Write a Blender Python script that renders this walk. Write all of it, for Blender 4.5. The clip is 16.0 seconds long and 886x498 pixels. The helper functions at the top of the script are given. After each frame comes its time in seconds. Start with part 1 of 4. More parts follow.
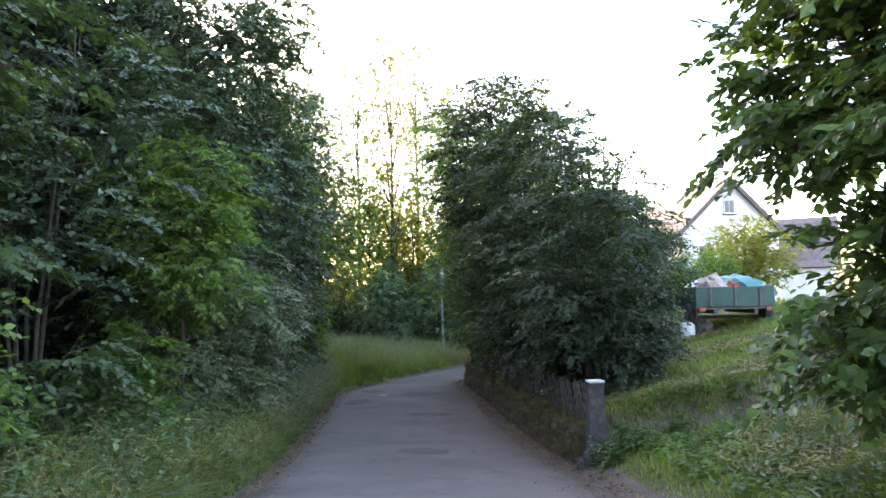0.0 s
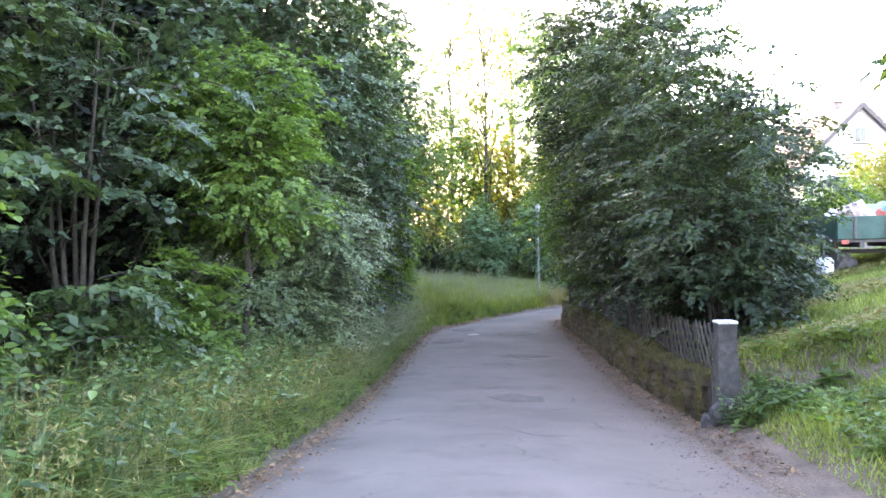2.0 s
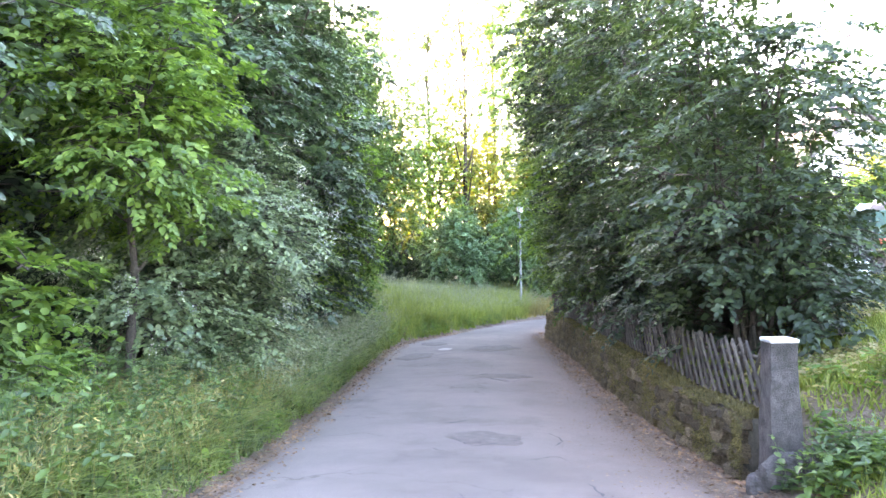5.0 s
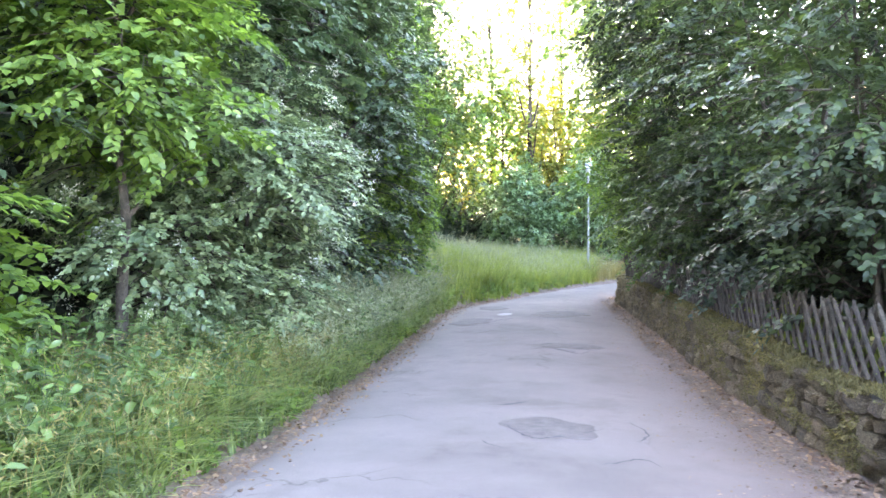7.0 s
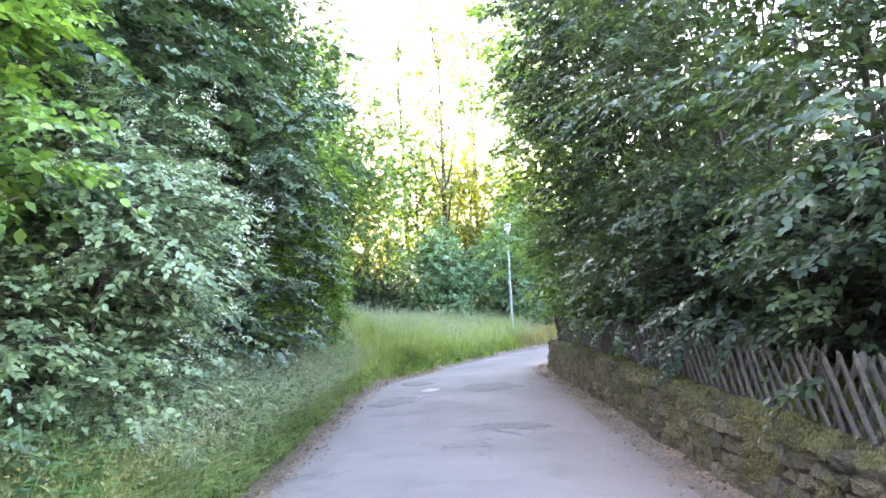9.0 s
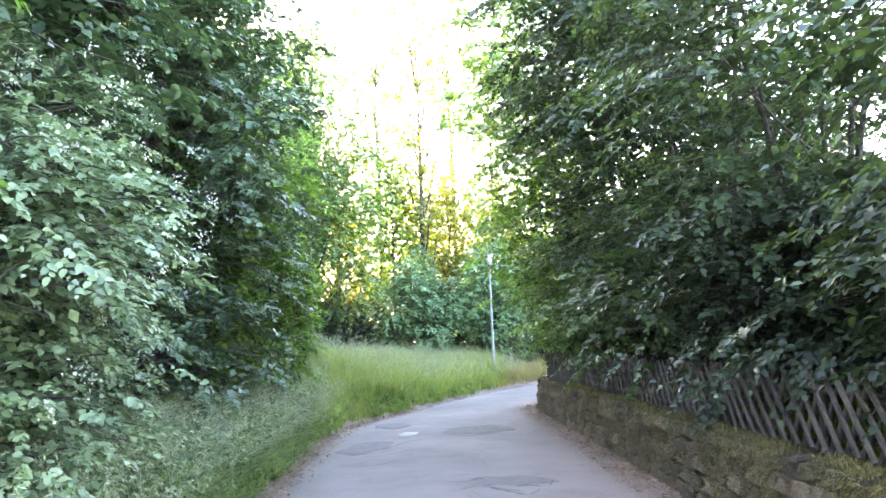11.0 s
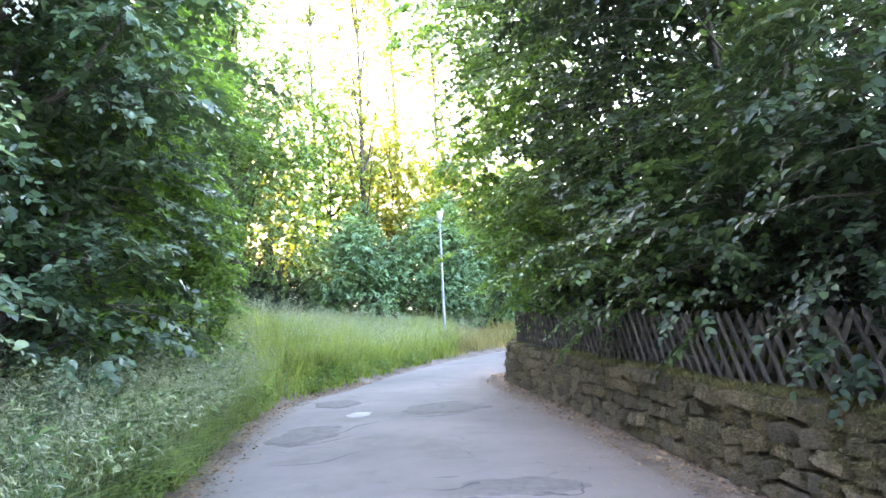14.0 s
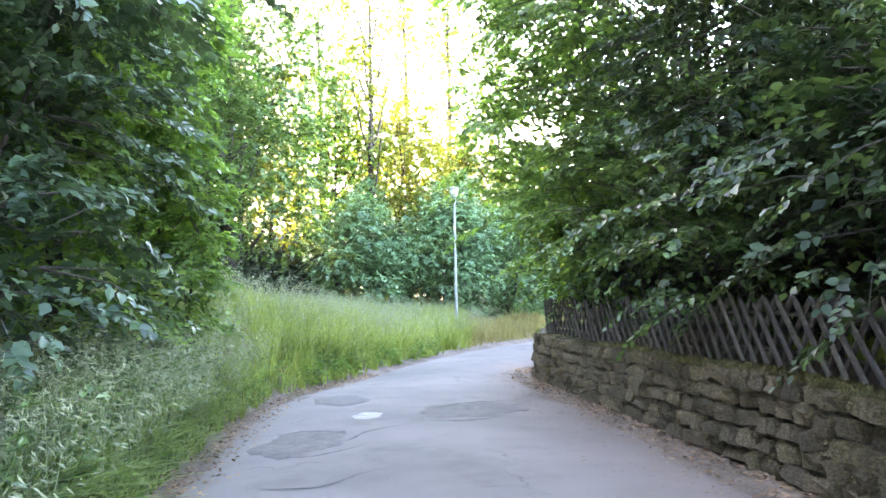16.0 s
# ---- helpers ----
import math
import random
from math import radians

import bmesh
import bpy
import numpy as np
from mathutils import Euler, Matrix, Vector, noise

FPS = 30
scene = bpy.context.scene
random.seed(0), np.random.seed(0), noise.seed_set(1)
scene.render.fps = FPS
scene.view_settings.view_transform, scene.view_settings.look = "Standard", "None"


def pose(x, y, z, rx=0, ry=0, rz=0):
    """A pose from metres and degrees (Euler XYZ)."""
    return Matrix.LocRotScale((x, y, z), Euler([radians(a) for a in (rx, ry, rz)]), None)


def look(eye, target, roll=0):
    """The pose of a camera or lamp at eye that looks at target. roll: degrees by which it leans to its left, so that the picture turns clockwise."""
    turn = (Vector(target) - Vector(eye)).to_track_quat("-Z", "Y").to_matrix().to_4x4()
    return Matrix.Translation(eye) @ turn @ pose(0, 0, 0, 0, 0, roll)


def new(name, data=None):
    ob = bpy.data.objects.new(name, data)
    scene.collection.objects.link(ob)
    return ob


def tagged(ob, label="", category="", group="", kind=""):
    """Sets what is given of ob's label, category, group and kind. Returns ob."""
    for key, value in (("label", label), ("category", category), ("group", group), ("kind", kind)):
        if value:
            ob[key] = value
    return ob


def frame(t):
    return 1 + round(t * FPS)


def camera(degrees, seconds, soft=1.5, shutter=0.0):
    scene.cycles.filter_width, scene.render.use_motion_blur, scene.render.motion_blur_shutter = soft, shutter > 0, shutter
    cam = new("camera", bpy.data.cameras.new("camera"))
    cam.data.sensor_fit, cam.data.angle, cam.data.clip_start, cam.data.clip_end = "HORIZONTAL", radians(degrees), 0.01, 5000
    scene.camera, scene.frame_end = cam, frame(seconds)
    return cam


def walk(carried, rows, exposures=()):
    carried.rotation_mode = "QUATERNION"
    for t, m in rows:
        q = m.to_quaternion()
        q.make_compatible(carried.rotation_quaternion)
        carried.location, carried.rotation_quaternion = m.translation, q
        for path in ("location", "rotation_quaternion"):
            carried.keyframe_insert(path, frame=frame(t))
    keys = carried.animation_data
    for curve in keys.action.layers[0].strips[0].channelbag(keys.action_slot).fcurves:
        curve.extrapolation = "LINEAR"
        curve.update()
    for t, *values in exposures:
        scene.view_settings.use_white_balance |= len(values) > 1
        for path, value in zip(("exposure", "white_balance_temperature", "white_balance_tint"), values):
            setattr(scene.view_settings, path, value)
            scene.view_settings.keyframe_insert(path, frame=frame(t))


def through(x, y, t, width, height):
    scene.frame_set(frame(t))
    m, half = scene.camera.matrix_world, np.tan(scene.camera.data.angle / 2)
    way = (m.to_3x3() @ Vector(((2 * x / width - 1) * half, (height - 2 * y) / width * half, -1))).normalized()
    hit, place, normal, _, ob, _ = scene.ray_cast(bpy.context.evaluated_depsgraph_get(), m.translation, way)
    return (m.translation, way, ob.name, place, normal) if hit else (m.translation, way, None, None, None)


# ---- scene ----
cam = camera(60.7, 16.0)
METRES, EYE, TILT, LEAN, TURN = 16.6, 1.55, 4.0, 1.2, 0.0
ROWS = [
    (0.0, 0.0, 0.0, 0.0, 0.0, 0.0, -0.0),
    (0.5, -0.0009, 0.0279, -0.0059, 1.48, -1.12, -0.06),
    (1.0, 0.0013, 0.0577, -0.0124, 4.91, -3.6, -0.79),
    (1.5, 0.0005, 0.0863, -0.0166, 6.59, -4.36, -0.3),
    (2.0, 0.0015, 0.1164, -0.023, 7.27, -4.42, 0.33),
    (2.5, -0.0033, 0.1446, -0.0282, 7.88, -3.88, 0.27),
    (3.0, -0.0017, 0.1709, -0.0342, 7.36, -4.15, -0.15),
    (5.5, 0.0085, 0.3295, -0.0572, 6.05, -3.55, 0.05),
    (6.0, 0.0091, 0.3593, -0.0647, 9.01, -5.6, -0.08),
    (6.5, 0.0029, 0.3875, -0.0694, 10.77, -7.45, -1.06),
    (7.0, 0.0002, 0.4143, -0.0729, 10.96, -6.31, 0.02),
    (7.5, -0.0052, 0.4433, -0.0779, 9.59, -4.51, 0.3),
    (8.0, -0.0084, 0.4748, -0.0833, 7.88, -3.5, 1.52),
    (8.5, -0.0154, 0.5069, -0.0872, 6.37, -2.78, 1.39),
    (9.0, -0.0225, 0.5369, -0.0908, 4.36, -1.04, 1.98),
    (11.5, -0.047, 0.6819, -0.1125, 2.07, 1.69, 1.38),
    (12.0, -0.0544, 0.7142, -0.1182, 1.62, 0.79, 1.5),
    (12.5, -0.0592, 0.7479, -0.1243, 0.9, 0.08, 1.4),
    (13.0, -0.0654, 0.7821, -0.1296, -1.16, -0.43, 1.44),
    (13.5, -0.068, 0.8128, -0.1349, -2.27, -0.72, 1.38),
    (14.0, -0.0744, 0.8436, -0.1394, -2.61, -0.57, 1.35),
    (14.5, -0.0771, 0.8754, -0.1444, -1.79, -0.13, 1.13),
    (15.0, -0.0837, 0.9064, -0.1492, -0.86, 0.4, 0.92),
    (15.5, -0.0854, 0.9398, -0.1545, -1.09, -0.09, -0.01),
    (16.0, -0.0917, 0.9765, -0.1594, -2.41, -1.25, -0.2),
]
walk(cam, [(t, pose(0, 0, EYE, TILT, LEAN, TURN) @ pose(METRES * x, METRES * y, METRES * z, 90 + pitch, roll, yaw)) for t, x, y, z, yaw, pitch, roll in ROWS],
     [(0, 3.2, 6850, 24), (1.5, 4.1, 6950, 31), (3, 4.65, 7000, 32), (7, 5.3, 7100, 31), (9, 5.4, 6900, 28), (12.5, 5.35, 6850, 25), (16, 5.5, 6850, 25)])

# ---- world, sun, exposure ----
SUN_AZ, SUN_EL = -30.0, 14.0      # degrees left of the way ahead, degrees up
world = bpy.data.worlds.new("sky")
scene.world = world
world.use_nodes = True
wn = world.node_tree
sky = wn.nodes.new("ShaderNodeTexSky")
sky.sky_type = "NISHITA"
sky.sun_disc = False
sky.sun_elevation = radians(SUN_EL)
sky.sun_rotation = radians(SUN_AZ)
sky.dust_density = 1.2
sky.air_density = 1.0
wn.nodes["Background"].inputs[1].default_value = 0.15
wn.links.new(sky.outputs[0], wn.nodes["Background"].inputs[0])
sun = new("sun", bpy.data.lights.new("sun", "SUN"))
sun.data.energy, sun.data.angle, sun.data.color = 2.0, radians(0.6), (1.0, 0.86, 0.62)
sx = math.sin(radians(SUN_AZ)) * math.cos(radians(SUN_EL))
sy = math.cos(radians(SUN_AZ)) * math.cos(radians(SUN_EL))
sun.matrix_world = look((sx * 60, sy * 60, math.sin(radians(SUN_EL)) * 60), (0, 0, 0))

# ---- materials ----


def nodes_of(name):
    m = bpy.data.materials.new(name)
    m.use_nodes = True
    t = m.node_tree
    return m, t, t.nodes["Principled BSDF"]


def ramp(t, fac, stops):
    r = t.nodes.new("ShaderNodeValToRGB")
    e = r.color_ramp.elements
    while len(e) < len(stops):
        e.new(0.5)
    for k, (p, c) in zip(e, stops):
        k.position, k.color = p, (*c, 1)
    t.links.new(fac, r.inputs[0])
    return r.outputs[0]


def tex(t, kind="ShaderNodeTexNoise", scale=5.0, detail=5.0, coords="Object", **more):
    c = t.nodes.new("ShaderNodeTexCoord")
    n = t.nodes.new(kind)
    n.inputs["Scale"].default_value = scale
    if kind == "ShaderNodeTexNoise":
        n.inputs["Detail"].default_value = detail
        n.inputs["Roughness"].default_value = 0.62
    for k, v in more.items():
        n.inputs[k].default_value = v
    t.links.new(c.outputs[coords], n.inputs["Vector"])
    return n.outputs[0]


def mixc(t, a, b, fac, mode="MIX"):
    x = t.nodes.new("ShaderNodeMix")
    x.data_type, x.blend_type = "RGBA", mode
    for sock, v in ((x.inputs[0], fac), (x.inputs[6], a), (x.inputs[7], b)):
        if isinstance(v, (float, int)):
            sock.default_value = v
        elif isinstance(v, tuple):
            sock.default_value = (*v, 1)
        else:
            t.links.new(v, sock)
    return x.outputs[2]


def bump(t, p, height, strength=0.4, dist=0.01):
    b = t.nodes.new("ShaderNodeBump")
    b.inputs["Strength"].default_value, b.inputs["Distance"].default_value = strength, dist
    t.links.new(height, b.inputs["Height"])
    t.links.new(b.outputs[0], p.inputs["Normal"])


def leaf_mat(name, dark, light, rough=0.42, through=0.4, glow=(1.25, 1.25, 0.5)):
    """Green blades and leaves: each one its own tone, light shining through them."""
    m, t, p = nodes_of(name)
    g = t.nodes.new("ShaderNodeNewGeometry")
    mid = tuple((a + b) / 2 for a, b in zip(dark, light))
    col = ramp(t, g.outputs["Random Per Island"], [(0.0, dark), (0.55, mid), (1.0, light)])
    patch = ramp(t, tex(t, scale=1.4, detail=4.0), [(0.3, (0.58, 0.64, 0.64)), (0.7, (1.28, 1.22, 1.0))])
    col = mixc(t, col, patch, 1.0, "MULTIPLY")
    t.links.new(col, p.inputs["Base Color"])
    p.inputs["Roughness"].default_value = rough
    p.inputs["Specular IOR Level"].default_value = 0.55
    tr = t.nodes.new("ShaderNodeBsdfTranslucent")
    t.links.new(mixc(t, col, glow, 1.0, "MULTIPLY"), tr.inputs[0])
    mx = t.nodes.new("ShaderNodeMixShader")
    mx.inputs[0].default_value = through
    t.links.new(p.outputs[0], mx.inputs[1])
    t.links.new(tr.outputs[0], mx.inputs[2])
    t.links.new(mx.outputs[0], t.nodes["Material Output"].inputs["Surface"])
    return m


def rough_mat(name, stops, scale=6.0, rough=0.85, relief=0.5, dist=0.01, fine=40.0, vary=0.0, metal=0.0):
    """A weathered surface: broad stains, fine grain and relief."""
    m, t, p = nodes_of(name)
    col = ramp(t, tex(t, scale=scale, detail=6.0), stops)
    grain = tex(t, scale=fine, detail=4.0)
    col = mixc(t, col, ramp(t, grain, [(0.3, (0.72, 0.72, 0.72)), (0.7, (1.2, 1.2, 1.2))]), 1.0, "MULTIPLY")
    if vary:
        o = t.nodes.new("ShaderNodeObjectInfo")
        lo, hi = 1 - vary, 1 + vary
        col = mixc(t, col, ramp(t, o.outputs["Random"], [(0, (lo, lo, lo)), (0.6, (1, 0.98, 0.95)), (1, (hi, hi, hi * 0.95))]), 1.0, "MULTIPLY")
    t.links.new(col, p.inputs["Base Color"])
    p.inputs["Roughness"].default_value, p.inputs["Metallic"].default_value = rough, metal
    if relief:
        bump(t, p, grain, relief, dist)
    return m


M_HAZEL = leaf_mat("hazel_leaf", (0.042, 0.088, 0.04), (0.135, 0.21, 0.08), rough=0.36)
M_BRIGHT = leaf_mat("young_leaf", (0.08, 0.16, 0.045), (0.25, 0.37, 0.1), through=0.52, glow=(1.2, 1.3, 0.6))
M_THORN = leaf_mat("hawthorn_leaf", (0.11, 0.175, 0.1), (0.31, 0.39, 0.24), rough=0.3, glow=(1.1, 1.15, 0.8))
M_DARK = leaf_mat("deep_leaf", (0.045, 0.085, 0.058), (0.12, 0.19, 0.11), rough=0.3, through=0.3)
# Hornbeam and filler leaves: the hedge's shade is put into this dark tone.
M_HORN_SHADE = leaf_mat("shaded_hornbeam_leaf", (0.02, 0.04, 0.025), (0.06, 0.1, 0.05), rough=0.5, through=0.32)
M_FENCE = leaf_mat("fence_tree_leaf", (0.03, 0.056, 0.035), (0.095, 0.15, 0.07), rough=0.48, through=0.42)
M_LINDEN = leaf_mat("linden_leaf", (0.055, 0.11, 0.045), (0.17, 0.27, 0.09), rough=0.36, through=0.42)
# Near-black leaf tone carries the wood's inner shade in its colour.
M_DEEP_SHADE = leaf_mat("shade_toned_leaf", (0.012, 0.022, 0.014), (0.03, 0.05, 0.03), rough=0.6, through=0.15)
# Fruit tree leaves: sunlight is put into this yellow base colour.
M_SUNLIT_GOLD = leaf_mat("sunlit_gold_leaf", (0.19, 0.21, 0.04), (0.33, 0.33, 0.08), through=0.5)
M_IVY = leaf_mat("broad_leaf", (0.095, 0.18, 0.105), (0.2, 0.33, 0.18), rough=0.36, through=0.3)
# Far foliage: sun and glare are partly put into this bright yellow tone.
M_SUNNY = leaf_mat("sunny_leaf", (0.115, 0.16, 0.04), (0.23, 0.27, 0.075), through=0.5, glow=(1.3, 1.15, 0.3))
M_GRASS = leaf_mat("meadow_grass", (0.07, 0.125, 0.04), (0.33, 0.4, 0.15), rough=0.5, through=0.4)
M_LAWN = leaf_mat("lawn_grass", (0.17, 0.24, 0.06), (0.4, 0.44, 0.15), rough=0.5, through=0.4)
M_SEED = leaf_mat("seed_head", (0.25, 0.28, 0.18), (0.48, 0.49, 0.35), rough=0.6, through=0.35, glow=(1, 1, 0.8))
M_STRAW = leaf_mat("dry_grass", (0.25, 0.22, 0.08), (0.42, 0.36, 0.16), rough=0.6, through=0.35, glow=(1.1, 1, 0.7))
M_LITTER = leaf_mat("dead_leaf", (0.13, 0.068, 0.042), (0.36, 0.235, 0.16), rough=0.75, through=0.1)
M_DUST = leaf_mat("road_dust", (0.13, 0.09, 0.065), (0.27, 0.20, 0.155), rough=0.9, through=0.02)
M_MOSS = leaf_mat("moss", (0.085, 0.072, 0.03), (0.27, 0.23, 0.1), rough=0.9, through=0.15)
M_BLOSSOM = leaf_mat("blossom", (0.55, 0.55, 0.5), (0.75, 0.74, 0.7), rough=0.6, through=0.3, glow=(1, 1, 1))
M_BARK = rough_mat("bark", [(0.3, (0.035, 0.028, 0.022)), (0.7, (0.1, 0.082, 0.065))], 9.0, relief=0.9, dist=0.03)
M_STONE = rough_mat("wall_stone", [(0.28, (0.05, 0.036, 0.02)), (0.48, (0.155, 0.112, 0.06)), (0.72, (0.32, 0.245, 0.145))], 9.0, relief=1.0, dist=0.05, fine=26.0, vary=0.35)
M_JOINT = rough_mat("wall_joint", [(0.3, (0.04, 0.035, 0.025)), (0.7, (0.10, 0.085, 0.06))], 8.0, relief=0.8, dist=0.02)
M_PALE = rough_mat("weathered_paling", [(0.3, (0.042, 0.035, 0.028)), (0.7, (0.135, 0.112, 0.09))], 14.0, relief=0.6, vary=0.3)
M_GRANITE = rough_mat("granite", [(0.3, (0.035, 0.032, 0.03)), (0.7, (0.14, 0.125, 0.12))], 7.0, relief=0.9, dist=0.02, fine=60.0)
M_CAP = rough_mat("cap_stone", [(0.3, (0.55, 0.54, 0.52)), (0.7, (0.78, 0.77, 0.75))], 9.0)
M_EARTH = rough_mat("earth", [(0.3, (0.12, 0.085, 0.06)), (0.5, (0.19, 0.14, 0.105)), (0.75, (0.27, 0.20, 0.155))], 2.2, relief=1.0, dist=0.04, fine=35.0)
M_KERB = rough_mat("old_kerb", [(0.3, (0.08, 0.062, 0.045)), (0.7, (0.20, 0.165, 0.13))], 6.0, relief=0.9, vary=0.2)
M_TAR = rough_mat("tar_patch", [(0.3, (0.1, 0.084, 0.072)), (0.7, (0.17, 0.143, 0.124))], 8.0, relief=0.7, fine=90.0)
M_CRACK = rough_mat("crack", [(0.3, (0.05, 0.045, 0.04)), (0.7, (0.10, 0.09, 0.085))], 8.0)
M_PLASTER = rough_mat("white_plaster", [(0.3, (0.72, 0.70, 0.66)), (0.7, (0.82, 0.80, 0.76))], 1.2, relief=0.2)
M_TILE = rough_mat("roof_tiles", [(0.3, (0.16, 0.12, 0.12)), (0.7, (0.30, 0.23, 0.22))], 3.0, relief=0.6, vary=0.2)
M_TRIM = rough_mat("dark_trim", [(0.3, (0.10, 0.085, 0.08)), (0.7, (0.18, 0.155, 0.15))], 5.0)
M_GREEN = rough_mat("green_paint", [(0.3, (0.025, 0.075, 0.06)), (0.7, (0.045, 0.125, 0.1))], 4.0, rough=0.45, relief=0.15)
M_BLACK = rough_mat("tyre_rubber", [(0.3, (0.02, 0.02, 0.02)), (0.7, (0.045, 0.045, 0.045))], 12.0, rough=0.8)
M_STEEL = rough_mat("galvanised", [(0.3, (0.26, 0.28, 0.26)), (0.7, (0.38, 0.40, 0.37))], 10.0, rough=0.6, relief=0.1, metal=0.4)
M_RED = rough_mat("red_plastic", [(0.3, (0.45, 0.10, 0.07)), (0.7, (0.6, 0.16, 0.11))], 4.0, rough=0.5, relief=0.1)
M_WHITE = rough_mat("white_plastic", [(0.3, (0.68, 0.68, 0.66)), (0.7, (0.8, 0.8, 0.78))], 4.0, rough=0.45, relief=0.1)
M_CLOTH = rough_mat("faded_cloth", [(0.3, (0.45, 0.32, 0.27)), (0.7, (0.66, 0.52, 0.46))], 5.0, relief=0.7)
M_TEAL = rough_mat("teal_tarpaulin", [(0.3, (0.05, 0.22, 0.20)), (0.7, (0.10, 0.34, 0.31))], 5.0, rough=0.5, relief=0.5)
M_MILKY = rough_mat("milky_lantern", [(0.3, (0.36, 0.38, 0.33)), (0.7, (0.46, 0.48, 0.42))], 4.0, rough=0.4, relief=0.1)
M_LOG = rough_mat("cut_wood", [(0.3, (0.30, 0.27, 0.24)), (0.7, (0.52, 0.48, 0.44))], 8.0, relief=0.6, vary=0.25)


def glass_mat():
    m, t, p = nodes_of("window_glass")
    p.inputs["Base Color"].default_value = (0.05, 0.06, 0.07, 1)
    p.inputs["Roughness"].default_value = 0.06
    return m


M_GLASS = glass_mat()


def asphalt_mat():
    """Old pale asphalt: aggregate, broad worn patches, hairline cracks, brown dust."""
    m, t, p = nodes_of("asphalt")
    broad = ramp(t, tex(t, scale=0.45, detail=6.0), [(0.3, (0.122, 0.103, 0.088)), (0.5, (0.17, 0.144, 0.123)), (0.72, (0.217, 0.184, 0.158))])
    grain = tex(t, scale=140.0, detail=3.0)
    col = mixc(t, broad, ramp(t, grain, [(0.3, (0.78, 0.78, 0.78)), (0.7, (1.18, 1.18, 1.18))]), 1.0, "MULTIPLY")
    spots = ramp(t, tex(t, scale=1.1, detail=8.0), [(0.32, (0.72, 0.69, 0.68)), (0.46, (1, 1, 1))])
    col = mixc(t, col, spots, 0.8, "MULTIPLY")
    c = t.nodes.new("ShaderNodeTexVoronoi")
    c.feature = "DISTANCE_TO_EDGE"
    c.inputs["Scale"].default_value = 0.55
    co = t.nodes.new("ShaderNodeTexCoord")
    wob = t.nodes.new("ShaderNodeVectorMath")
    wob.operation = "ADD"
    nz = t.nodes.new("ShaderNodeTexNoise")
    nz.inputs["Scale"].default_value = 2.2
    nz.inputs["Detail"].default_value = 6.0
    t.links.new(co.outputs["Object"], nz.inputs["Vector"])
    t.links.new(co.outputs["Object"], wob.inputs[0])
    t.links.new(nz.outputs["Color"], wob.inputs[1])
    t.links.new(wob.outputs[0], c.inputs["Vector"])
    crack = ramp(t, c.outputs["Distance"], [(0.0, (0.55, 0.53, 0.52)), (0.012, (1, 1, 1))])
    where = ramp(t, tex(t, scale=0.35, detail=2.0), [(0.46, (0, 0, 0)), (0.56, (1, 1, 1))])
    col = mixc(t, col, mixc(t, col, crack, 1.0, "MULTIPLY"), where)
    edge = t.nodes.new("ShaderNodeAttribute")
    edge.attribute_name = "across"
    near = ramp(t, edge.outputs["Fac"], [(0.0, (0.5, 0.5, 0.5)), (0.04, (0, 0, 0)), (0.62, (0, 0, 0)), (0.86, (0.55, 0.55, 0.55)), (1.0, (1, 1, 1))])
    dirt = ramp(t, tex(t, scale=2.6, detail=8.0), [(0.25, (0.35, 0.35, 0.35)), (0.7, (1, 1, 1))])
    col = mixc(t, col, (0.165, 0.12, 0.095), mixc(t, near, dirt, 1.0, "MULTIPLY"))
    t.links.new(col, p.inputs["Base Color"])
    p.inputs["Roughness"].default_value = 0.82
    bump(t, p, grain, 0.5, 0.004)
    return m


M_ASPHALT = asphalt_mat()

# ---- building helpers ----
rng = np.random.default_rng(7)


def mesh_of(name, verts, faces, mats, smooth=False):
    """A mesh from number arrays; faces all have the same corner count."""
    me = bpy.data.meshes.new(name)
    v = np.asarray(verts, dtype=np.float32)
    f = np.asarray(faces, dtype=np.int32)
    n, k = f.shape
    me.vertices.add(len(v))
    me.vertices.foreach_set("co", v.ravel())
    me.loops.add(n * k)
    me.loops.foreach_set("vertex_index", f.ravel())
    me.polygons.add(n)
    me.polygons.foreach_set("loop_start", np.arange(0, n * k, k, dtype=np.int32))
    me.polygons.foreach_set("loop_total", np.full(n, k, dtype=np.int32))
    if smooth:
        me.polygons.foreach_set("use_smooth", np.ones(n, dtype=bool))
    me.update(calc_edges=True)
    me.validate()
    me.materials.append(mats)
    return me


def arr(name, verts, faces, material, parent=None, label="", smooth=False):
    ob = new(name, mesh_of(name, verts, faces, material, smooth))
    ob.parent = parent
    return tagged(ob, label)


def part(name, bm, material, parent=None, label=""):
    me = bpy.data.meshes.new(name)
    bm.to_mesh(me)
    bm.free()
    me.materials.append(material)
    ob = new(name, me)
    ob.parent = parent
    return tagged(ob, label)


def thing(name, label, category, at=(0, 0, 0), group="", kind="", turn=0.0):
    ob = new(name)
    ob.matrix_world = pose(*at, 0, 0, turn)
    return tagged(ob, label, category, group, kind)


def block(sx, sy, sz, x=0, y=0, z=0, bevel=0.01, m=None, bm=None):
    """A bevelled block, centred at x, y, z."""
    b = bm or bmesh.new()
    r = bmesh.ops.create_cube(b, size=1.0, matrix=Matrix.Translation((x, y, z)) @ Matrix.Diagonal((sx, sy, sz, 1)))
    if bevel:
        es = list({e for v in r["verts"] for e in v.link_edges})
        bmesh.ops.bevel(b, geom=es, offset=bevel, segments=1, affect="EDGES", profile=0.5)
    if m is not None:
        bmesh.ops.transform(b, matrix=m, verts=b.verts)
    return b


def unit(v):
    return v / np.maximum(np.linalg.norm(v, axis=-1, keepdims=True), 1e-6)


